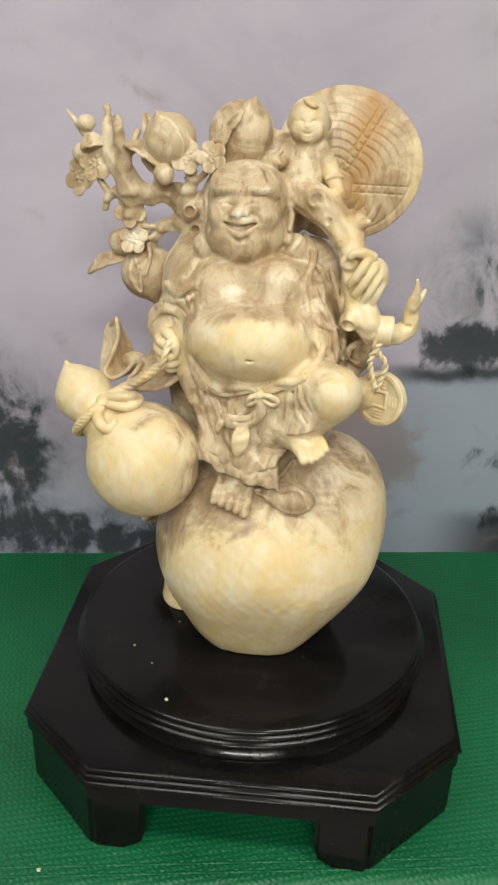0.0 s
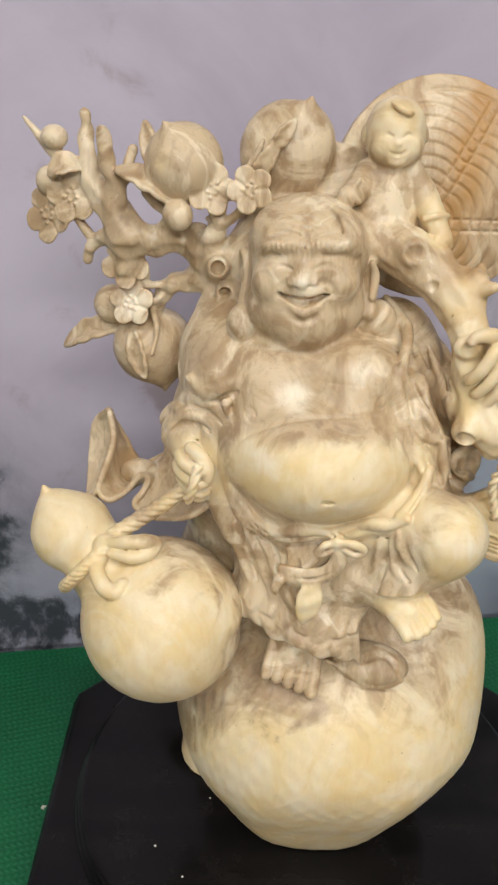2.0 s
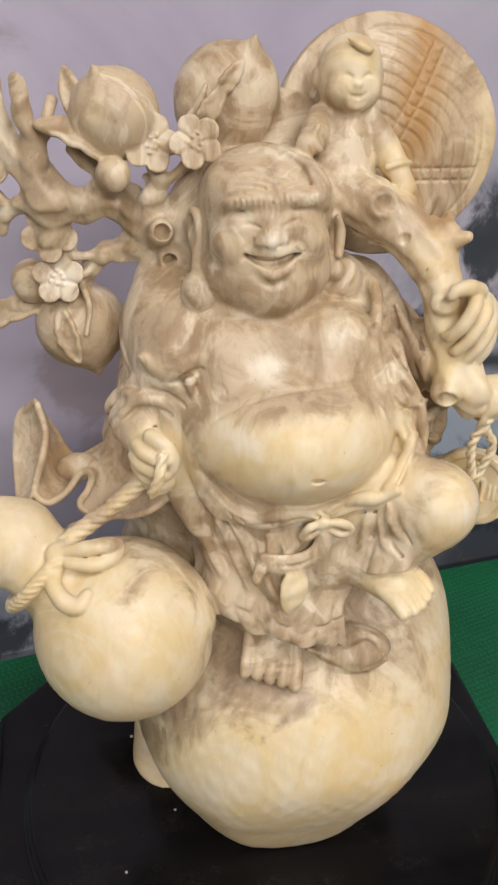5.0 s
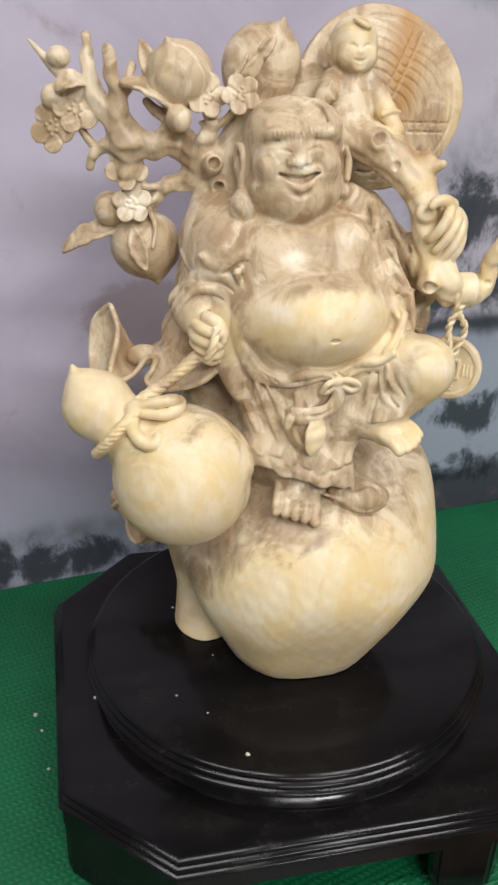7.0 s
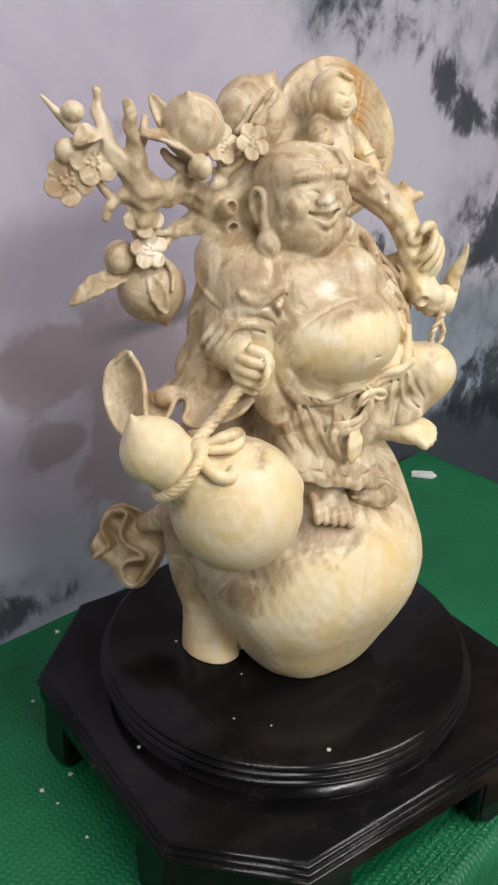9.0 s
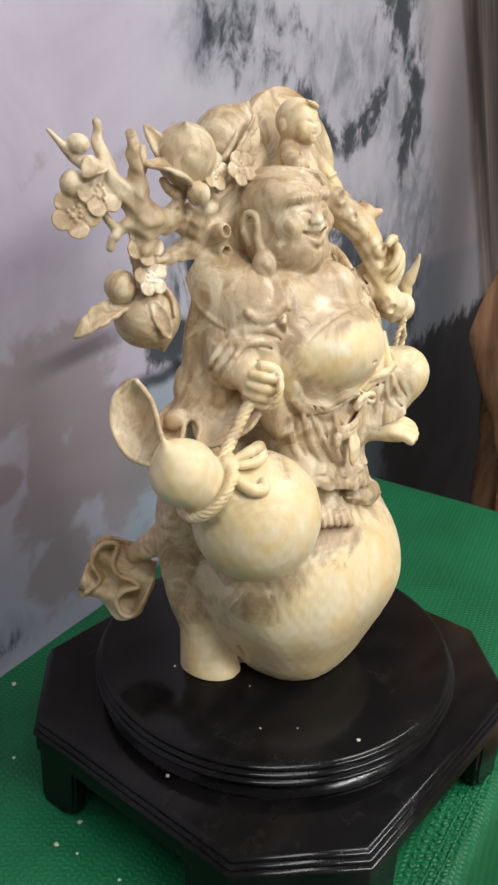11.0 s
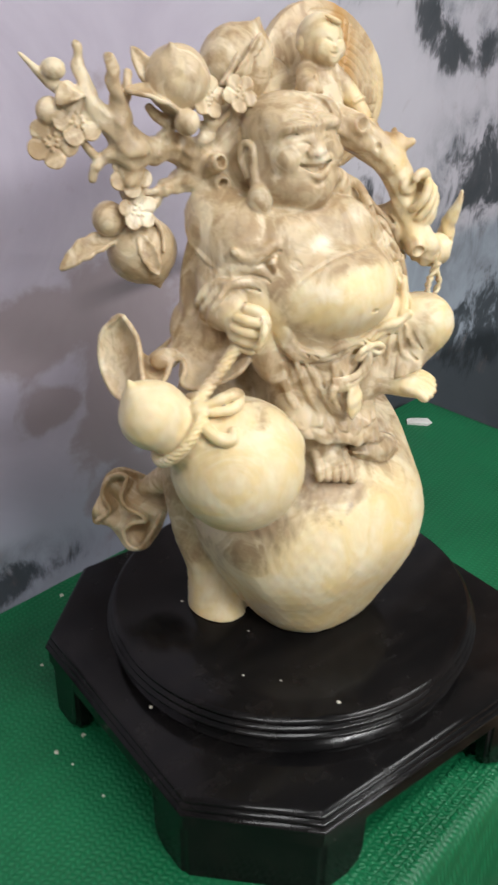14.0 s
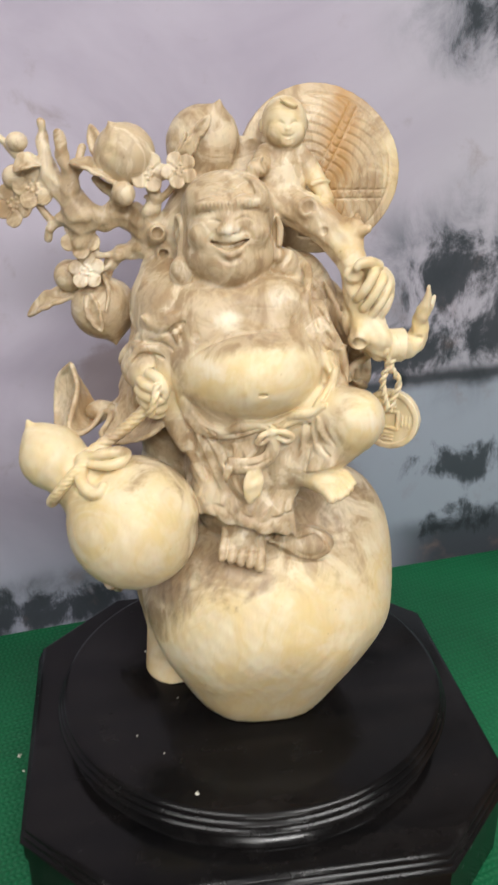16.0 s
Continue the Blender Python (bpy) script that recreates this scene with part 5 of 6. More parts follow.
def staff(b):
    gnarl(b, [(0.020, 0.032, 0.554), (0.034, 0.020, 0.551), (0.055, 0.006, 0.544), (0.074, -0.006, 0.531), (0.086, -0.016, 0.516)], 0.0135, 16)
    gnarl(b, [(0.095, -0.030, 0.478), (0.1, -0.034, 0.461), (0.107, -0.040, 0.4525), (0.119, -0.040, 0.447)], 0.011, 8)
    b.limb([(0.012, 0.040, 0.556), (0.034, 0.020, 0.551), (0.055, 0.006, 0.544), (0.074, -0.006, 0.531), (0.086, -0.016, 0.516), (0.0905, -0.024, 0.500), (0.095, -0.030, 0.478), (0.1, -0.034, 0.461)],
           [0.013, 0.0145, 0.015, 0.0135, 0.0125, 0.0112, 0.0115, 0.013], 0.004, rough=0.0007)
    b.limb([(0.0845, -0.016, 0.519), (0.0885, -0.0130, 0.529), (0.0910, -0.0120, 0.5345)], [0.0108, 0.0090, 0.0078], 0.004, rough=0.0004)
    for tip in ((0.0985, -0.0220, 0.5350), (0.0945, -0.0068, 0.5410), (0.0858, -0.0050, 0.5385)):
        b.limb([(0.0890, -0.0130, 0.5300), tip], [0.0078, 0.0032], 0.002)
    b.ball((0.0975, -0.0115, 0.5440), 0.0048, 0.002, cut=True)
    for c, r in (((0.056, -0.0055, 0.5495), 0.0092), ((0.0860, -0.0340, 0.5040), 0.0080), ((0.066, -0.014, 0.533), 0.0055), ((0.080, -0.022, 0.517), 0.0050)):
        b.ball(c, (r, r * 0.62, r * 0.85), 0.0025)
        b.ball((c[0], c[1] - r * 0.56, c[2] + r * 0.1), (r * 0.68, r * 0.22, r * 0.56), 0.0008, cut=True)
    # lower end, bent outwards into a forked twig
    b.limb([(0.098, -0.034, 0.466), (0.107, -0.040, 0.4525), (0.119, -0.040, 0.4480), (0.132, -0.0345, 0.4455), (0.1400, -0.0315, 0.4510), (0.1408, -0.0330, 0.466), (0.1420, -0.0380, 0.478)], [0.0125, 0.0115, 0.0098, 0.0086, 0.0078, 0.0062, 0.0042], 0.004, rough=0.0006)
    b.limb([(0.1415, -0.0365, 0.475), (0.1428, -0.0400, 0.485), (0.1420, -0.0427, 0.4945)], [0.0044, 0.0032, 0.0014], 0.002)
    b.limb([(0.1412, -0.0345, 0.470), (0.1465, -0.0345, 0.477), (0.1502, -0.0344, 0.4845)], [0.0048, 0.0036, 0.0014], 0.002)
    b.limb([(0.1440, -0.0330, 0.472), (0.1505, -0.0300, 0.4765)], [0.0036, 0.0014], 0.002)
    b.ball((0.1385, -0.0400, 0.4535), (0.0036, 0.003, 0.0026), 0.0008, cut=True)
    b.limb([(0.094, -0.038, 0.463), (0.0895, -0.0445, 0.4575)], [0.008, 0.0086], 0.003)
    b.ball((0.0880, -0.0505, 0.4555), (0.0056, 0.0034, 0.0046), 0.001, cut=True)
    # the fist round it
    b.ball((0.1060, -0.0290, 0.4905), (0.0130, 0.0150, 0.0180), 0.003, (0, 15, 0))
    for (kx, ky, kz), (tx, ty, tz) in (((0.0985, -0.0440, 0.5060), (0.0880, -0.0440, 0.4895)), ((0.1050, -0.0435, 0.5005), (0.0930, -0.0440, 0.4815)),
                                       ((0.1100, -0.0415, 0.4940), (0.0990, -0.0420, 0.4745)), ((0.1130, -0.0375, 0.4865), (0.1055, -0.0385, 0.4710))):
        b.limb([(kx + 0.004, ky + 0.010, kz + 0.003), (kx, ky, kz), ((kx + tx) / 2, (ky + ty) / 2 - 0.0030, (kz + tz) / 2), (tx, ty, tz), (tx - 0.0015, ty + 0.0045, tz - 0.0020)], [0.0038, 0.0040, 0.0038, 0.0034, 0.0026], 0.0009)
    b.limb([(0.1040, -0.0350, 0.5100), (0.0960, -0.0400, 0.5140), (0.0890, -0.0410, 0.5135), (0.0862, -0.0415, 0.5110)], [0.0046, 0.0044, 0.0038, 0.0030], 0.0010)
    # cord wound round the staff's end, two strands crossing down to the coin
    for n in range(6):
        x = 0.1135 + 0.0022 * n
        ring = [(x + 0.0012 * math.sin(t), -0.0400 + 0.0118 * math.cos(t), 0.4490 + 0.0118 * math.sin(t)) for t in np.linspace(0, 2 * math.pi, 15)]
        b.limb(ring, [0.0013], 0.0003)
    rope(b, [(0.1090, -0.0500, 0.4500), (0.1125, -0.0480, 0.4370), (0.1095, -0.0460, 0.4240), (0.1120, -0.0440, 0.4100), (0.1160, -0.0420, 0.3960)], 0.0029, 2, 5)
    rope(b, [(0.1225, -0.0480, 0.4480), (0.1140, -0.0485, 0.4360), (0.1225, -0.0460, 0.4220), (0.1205, -0.0440, 0.4090), (0.1175, -0.0420, 0.3960)], 0.0029, 2, 5)
    u, v, n = frame_of((-0.55, -0.83, 0.1))
    centre = np.array((0.1225, -0.0300, 0.3835))

    def coin(x, y, z):
        p, q, s = (x * w[0] + y * w[1] + z * w[2] for w in (u, v, n))
        rad = np.sqrt(p * p + q * q)
        disc = np.maximum(rad - 0.0245, np.abs(s) - 0.0042)
        dish = np.maximum(np.maximum(rad - 0.0198, -(np.maximum(np.abs(p), np.abs(q)) - 0.0080)), np.abs(s - 0.006) - 0.0031)
        eye = np.maximum(np.maximum(np.abs(p), np.abs(q)) - 0.0056, np.abs(s - 0.006) - 0.0034)
        return np.maximum(np.maximum(disc, -dish), -eye)

    b.shaped(tuple(centre), 0.034, coin, 0.0012)
    for a in range(4):
        t = a * math.pi / 2
        at = centre + (u * math.cos(t) + v * math.sin(t)) * 0.0138 + n * 0.0032
        for s in (-1, 0, 1):
            end = u * -math.sin(t) + v * math.cos(t)
            side = (u * math.cos(t) + v * math.sin(t)) * 0.0028 * s
            b.limb([tuple(at + side - end * 0.004), tuple(at + side + end * 0.004)], [0.0008], 0.0005)
    b.limb([(0.07, -0.02, 0.385), (0.105, -0.020, 0.383)], [0.02, 0.014], 0.005)


def child(b):
    b.ball((0.0450, 0.0335, 0.6075), (0.0170, 0.0188, 0.0182), 0.002)
    b.ball((0.0445, 0.0275, 0.5985), (0.0152, 0.0142, 0.0112), 0.005)
    b.ball((0.0365, 0.0190, 0.6010), (0.0058, 0.004, 0.0055), 0.003)
    b.ball((0.0525, 0.0190, 0.6012), (0.0058, 0.004, 0.0055), 0.003)
    b.ball((0.0442, 0.0142, 0.6035), (0.0022, 0.0018, 0.0018), 0.0012)
    b.ball((0.0442, 0.0165, 0.5940), (0.0050, 0.003, 0.0030), 0.002)
    b.limb([(0.0395, 0.0215, 0.6240), (0.0440, 0.0178, 0.6215), (0.0490, 0.0172, 0.6195), (0.0520, 0.0190, 0.6190)], [0.0008, 0.0022, 0.0020, 0.0006], 0.0012)
    for x in (0.0382, 0.0500):
        b.stroke([(x - 0.0034, 0.6066), (x, 0.6082), (x + 0.0034, 0.6068)], [0.0005, 0.0011, 0.0005], 0.0, 0.0007, True)
    b.stroke([(0.0382, 0.6005), (0.0412, 0.5984), (0.0442, 0.5978), (0.0472, 0.5985), (0.0502, 0.6008)], [0.0004, 0.0010, 0.0013, 0.0010, 0.0004], 0.0, 0.0007, True)
    b.stroke([(0.0415, 0.5952), (0.0442, 0.5942), (0.0470, 0.5953)], [0.0003, 0.0007, 0.0003], 0.0, 0.002, True)
    b.ball((0.0285, 0.036, 0.604), (0.003, 0.0045, 0.0055), 0.001)
    b.ball((0.061, 0.035, 0.605), (0.003, 0.0045, 0.0055), 0.001)
    b.limb([(0.0425, 0.034, 0.586), (0.0425, 0.030, 0.572), (0.043, 0.026, 0.556)], [0.013, 0.0175, 0.0185], 0.003)
    # sleeves and small fists
    b.limb([(0.0545, 0.032, 0.585), (0.0625, 0.023, 0.574), (0.0685, 0.015, 0.563)], [0.0085, 0.0082, 0.0075], 0.002)
    b.limb([(0.0625, 0.009, 0.564), (0.0685, 0.0078, 0.566), (0.0755, 0.012, 0.565)], [0.0018], 0.001)
    b.limb([(0.0700, 0.012, 0.560), (0.0735, 0.008, 0.553)], [0.0062, 0.0058], 0.001)
    for t in range(4):
        b.limb([(0.0695 + 0.0025 * t, 0.004 + 0.001 * t, 0.5545), (0.0702 + 0.0026 * t, 0.0025 + 0.001 * t, 0.549)], [0.0016], 0.0005)
    b.limb([(0.031, 0.030, 0.584), (0.0245, 0.020, 0.577), (0.018, 0.008, 0.576)], [0.0085, 0.008, 0.006], 0.002)
    b.limb([(0.024, 0.012, 0.584), (0.0205, 0.006, 0.580), (0.024, 0.004, 0.574)], [0.0016], 0.001)


def sun_hat(b):
    """A round plaited hat on the child's back: a dished plate with ribs and rows cut into its face."""
    u, v, n = frame_of((0.06, -0.975, 0.20))

    def plate(x, y, z):
        p, q, s = (x * w[0] + y * w[1] + z * w[2] for w in (u, v, n))
        rad, ang = np.sqrt(p * p + q * q), np.arctan2(q, p)
        face = s - 0.010 + 0.20 * rad ** 2 / 0.066 - 0.006 * (p / 0.066) ** 3
        edge = 0.0665 * (1 + 0.012 * np.cos(ang * 3 + 0.4))
        # plaited rows run square to six spokes that meet behind the child
        px, qx = p + 0.012, q + 0.020
        far, way = np.sqrt(px * px + qx * qx), np.arctan2(qx, px)
        part6 = ((way + 0.02) / (2 * math.pi) * 6) % 1
        off = np.minimum(part6, 1 - part6) * far * 1.05
        row = far * (1 - 0.10 * np.sin(part6 * math.pi))
        groove = np.exp(-((((row / 0.0066) % 1) - 0.5) * 0.0066 / 0.0010) ** 2) * (0.75 + 0.25 * np.sin(row * 900))
        spoke = np.exp(-((off - 0.0034) / 0.0009) ** 2)
        cut = np.where((rad < 0.058) & (far > 0.016) & (p > -0.020), 0.0013 * np.maximum(groove, spoke), 0)
        ring = 0.0010 * np.exp(-((rad - 0.0585) / 0.0010) ** 2) * (p > -0.01)
        cut = np.maximum(cut, ring)
        return np.maximum(np.abs(face) - 0.0050 + cut, (rad - edge) * 0.9)

    b.shaped((0.0795, 0.066, 0.567), 0.082, plate, 0.002)
    b.limb([(0.02, 0.058, 0.545), (0.05, 0.055, 0.55), (0.075, 0.052, 0.54)], [0.018, 0.02, 0.012], 0.008)


def gnarl(b, pts, size, count):
    """Knots and swellings scattered along a branch."""
    line, _ = spline(pts, [size], 8)
    for n in range(count):
        p = line[random.randrange(len(line))] + np.array([random.uniform(-1, 1) for _ in range(3)]) * size * 0.75
        r = size * random.uniform(0.35, 0.6)
        b.ball(tuple(p), (r, r * random.uniform(0.6, 1.1), r * random.uniform(0.7, 1.3)), 0.003)
        if n % 3 == 0:
            b.ball((p[0] - r * 0.2, p[1] - r * 0.9, p[2] + r * 0.2), (r * 0.55, r * 0.5, r * 0.55), 0.0012, cut=True)


def branches(b):
    bark = 0.0010
    gnarl(b, [(-0.040, 0.048, 0.517), (-0.060, 0.048, 0.530), (-0.080, 0.052, 0.5365), (-0.100, 0.051, 0.538), (-0.116, 0.052, 0.541)], 0.011, 22)
    gnarl(b, [(-0.114, 0.052, 0.541), (-0.124, 0.056, 0.553), (-0.134, 0.064, 0.568)], 0.0085, 8)
    gnarl(b, [(-0.114, 0.052, 0.536), (-0.113, 0.056, 0.521), (-0.110, 0.060, 0.506)], 0.0085, 9)
    gnarl(b, [(-0.050, 0.046, 0.516), (-0.068, 0.050, 0.512), (-0.084, 0.055, 0.508)], 0.008, 8)
    gnarl(b, [(-0.06, 0.044, 0.535), (-0.0585, 0.038, 0.543), (-0.055, 0.036, 0.553)], 0.006, 5)
    # from behind the shoulder outwards
    b.limb([(-0.012, 0.052, 0.512), (-0.040, 0.048, 0.517), (-0.060, 0.048, 0.530), (-0.080, 0.052, 0.5365), (-0.100, 0.051, 0.538), (-0.116, 0.052, 0.541)], [0.018, 0.014, 0.0105, 0.0088, 0.009, 0.0105], 0.005, rough=bark)
    b.limb([(-0.114, 0.052, 0.541), (-0.124, 0.056, 0.553), (-0.134, 0.064, 0.568), (-0.1385, 0.072, 0.588), (-0.139, 0.075, 0.606)], [0.0105, 0.0085, 0.0068, 0.0048, 0.0035], 0.004, rough=bark)
    b.limb([(-0.116, 0.052, 0.548), (-0.1195, 0.053, 0.566), (-0.1235, 0.053, 0.585), (-0.1255, 0.0535, 0.600)], [0.008, 0.006, 0.0048, 0.0042], 0.004, rough=bark)
    b.limb([(-0.119, 0.054, 0.567), (-0.112, 0.057, 0.578), (-0.109, 0.0595, 0.589)], [0.005, 0.004, 0.003], 0.003, rough=bark)
    b.limb([(-0.136, 0.068, 0.576), (-0.150, 0.072, 0.578), (-0.162, 0.076, 0.586), (-0.178, 0.081, 0.603)], [0.0055, 0.0052, 0.0042, 0.0012], 0.003)
    b.limb([(-0.145, 0.07, 0.572), (-0.153, 0.068, 0.562), (-0.16, 0.07, 0.555)], [0.004, 0.004, 0.004], 0.003)
    b.ball((-0.1585, 0.073, 0.593), (0.0085, 0.0085, 0.0075), 0.0015)
    leaf(b, (-0.142, 0.068, 0.578), (-0.162, 0.064, 0.572), 0.008, (-0.2, -0.6, 0.7), 0.25)
    b.ball((-0.163, 0.075, 0.566), (0.010, 0.008, 0.010), 0.002)
    blossom(b, (-0.1665, 0.068, 0.547), 0.0185, (-0.50, -0.80, 0.25), 0.2)
    blossom(b, (-0.1485, 0.0615, 0.5605), 0.0178, (-0.28, -0.90, 0.30), 0.7)
    # small stem with a dangling bud
    b.limb([(-0.118, 0.054, 0.538), (-0.132, 0.058, 0.534), (-0.138, 0.060, 0.527)], [0.006, 0.0045, 0.0032], 0.003, rough=bark)
    b.limb([(-0.136, 0.060, 0.533), (-0.143, 0.062, 0.542), (-0.147, 0.063, 0.549)], [0.0035, 0.003, 0.003], 0.002)
    b.limb([(-0.139, 0.060, 0.528), (-0.141, 0.061, 0.520)], [0.0035, 0.0032], 0.001)
    # down to the hanging fruit
    b.limb([(-0.114, 0.052, 0.536), (-0.113, 0.056, 0.521), (-0.110, 0.060, 0.506), (-0.106, 0.064, 0.492)], [0.010, 0.0095, 0.008, 0.006], 0.004, rough=bark)
    b.limb([(-0.050, 0.046, 0.516), (-0.068, 0.050, 0.512), (-0.084, 0.055, 0.508), (-0.094, 0.058, 0.498), (-0.098, 0.060, 0.486)], [0.009, 0.0078, 0.006, 0.005, 0.004], 0.004, rough=bark)
    b.limb([(-0.112, 0.055, 0.511), (-0.100, 0.052, 0.507), (-0.088, 0.054, 0.508)], [0.0032, 0.0026, 0.0026], 0.002)
    b.limb([(-0.111, 0.054, 0.503), (-0.099, 0.052, 0.496), (-0.09, 0.055, 0.502)], [0.0026, 0.0022, 0.0022], 0.002)
    b.ball((-0.101, 0.064, 0.4605), (0.0275, 0.0265, 0.026), 0.003)
    b.limb([(-0.094, 0.055, 0.440), (-0.093, 0.053, 0.432)], [0.008, 0.0012], 0.006)
    leaf(b, (-0.112, 0.046, 0.476), (-0.104, 0.036, 0.449), 0.0058, (-0.4, -0.9, 0.2), 0.06, 0.4, 0.0014, 0.07)
    b.limb([(-0.100, 0.056, 0.492), (-0.096, 0.042, 0.480), (-0.099, 0.035, 0.466)], [0.0026, 0.002, 0.0014], 0.001)
    b.ball((-0.1275, 0.066, 0.4885), (0.0125, 0.0125, 0.013), 0.002)
    leaf(b, (-0.122, 0.066, 0.474), (-0.164, 0.077, 0.4535), 0.0075, (-0.1, -0.6, 0.8), 0.12, 0.3, 0.0018, 0.08)
    blossom(b, (-0.1155, 0.050, 0.5215), 0.0165, (-0.2, -0.95, 0.25), 0.3)
    blossom(b, (-0.1125, 0.0465, 0.4965), 0.0152, (-0.18, -0.93, 0.32), 0.9)
    # upper fruits, leaves and flowers
    b.limb([(-0.088, 0.050, 0.537), (-0.084, 0.045, 0.552), (-0.080, 0.046, 0.567)], [0.007, 0.0052, 0.005], 0.003, rough=bark)
    b.ball((-0.0765, 0.046, 0.5845), (0.0235, 0.0230, 0.0235), 0.002)
    b.limb([(-0.083, 0.040, 0.602), (-0.087, 0.037, 0.609)], [0.006, 0.001], 0.006)
    b.ball((-0.0905, 0.022, 0.593), (0.011, 0.0062, 0.011), 0.001, (0, 0, -35), cut=True)
    leaf(b, (-0.088, 0.050, 0.574), (-0.101, 0.064, 0.604), 0.0054, (-0.5, -0.7, 0.4), 0.1, 0.3, 0.0018)
    leaf(b, (-0.076, 0.036, 0.561), (-0.117, 0.048, 0.5795), 0.0085, (0.1, -0.5, 0.85), 0.12, 0.3, 0.0018, 0.1)
    b.limb([(-0.085, 0.046, 0.555), (-0.094, 0.047, 0.561), (-0.100, 0.047, 0.567)], [0.004, 0.004, 0.003], 0.003)
    b.ball((-0.0795, 0.0295, 0.5575), (0.0092, 0.0088, 0.0092), 0.002)
    b.ball((-0.0155, 0.060, 0.5885), (0.0285, 0.026, 0.0305), 0.003)
    b.ball((-0.006, 0.056, 0.598), (0.0165, 0.018, 0.018), 0.008)
    b.limb([(-0.007, 0.054, 0.606), (-0.004, 0.050, 0.615), (-0.0025, 0.048, 0.622)], [0.009, 0.0045, 0.0012], 0.007)
    leaf(b, (-0.034, 0.035, 0.578), (-0.021, 0.0315, 0.600), 0.0042, (-0.2, -0.95, 0.2), 0.10, 0.4, 0.0014, 0.1)
    leaf(b, (-0.024, 0.032, 0.597), (-0.012, 0.033, 0.612), 0.0034, (0.1, -0.95, 0.2), 0.10, 0.4, 0.0014, 0.1)
    b.limb([(-0.040, 0.040, 0.580), (-0.034, 0.037, 0.590), (-0.030, 0.036, 0.600)], [0.003, 0.0024, 0.0014], 0.002)
    b.limb([(-0.068, 0.044, 0.533), (-0.0585, 0.038, 0.543), (-0.055, 0.036, 0.553)], [0.008, 0.0058, 0.0045], 0.003, rough=bark)
    b.limb([(-0.055, 0.036, 0.551), (-0.060, 0.034, 0.562), (-0.060, 0.034, 0.571)], [0.0032, 0.0026, 0.003], 0.002)
    b.limb([(-0.055, 0.036, 0.552), (-0.053, 0.034, 0.562), (-0.054, 0.034, 0.571)], [0.0028, 0.0022, 0.0025], 0.002)
    b.limb([(-0.055, 0.036, 0.550), (-0.045, 0.031, 0.558), (-0.038, 0.027, 0.568)], [0.0032, 0.0028, 0.003], 0.002)
    b.limb([(-0.074, 0.048, 0.540), (-0.064, 0.042, 0.541), (-0.056, 0.037, 0.548)], [0.004, 0.0035, 0.003], 0.002)
    blossom(b, (-0.0590, 0.0300, 0.573), 0.0152, (0.02, -0.97, 0.25), 0.0)
    blossom(b, (-0.0370, 0.0235, 0.575), 0.0142, (-0.15, -0.95, 0.28), 0.5)
    # cut stubs
    for a, e, r in (((-0.056, 0.044, 0.522), (-0.0555, 0.026, 0.5275), 0.0072), ((-0.047, 0.044, 0.514), (-0.050, 0.030, 0.512), 0.0072)):
        b.limb([a, e], [r, r], 0.003)
        way = (np.array(e) - np.array(a)) / np.linalg.norm(np.array(e) - np.array(a))
        b.limb([tuple(np.array(e) + way * r * 0.2), tuple(np.array(e) + way * r * 1.3)], [r * 0.6, r * 0.6], 0.0008, cut=True)
    b.limb([(-0.04, 0.048, 0.528), (-0.03, 0.045, 0.55), (-0.02, 0.056, 0.57)], [0.014, 0.013, 0.016], 0.008)
    b.limb([(-0.06, 0.05, 0.525), (-0.04, 0.046, 0.505), (-0.045, 0.03, 0.495)], [0.012, 0.014, 0.014], 0.008)


def along(pts):
    """A function of u from 0 to 1 that runs smoothly through pts."""
    line, _ = spline(pts, [1.0], 12)
    far = np.r_[0, np.cumsum(np.linalg.norm(np.diff(line, axis=0), axis=1))]
    return lambda u: np.stack([np.interp(u * far[-1], far, line[:, i]) for i in range(3)], -1)


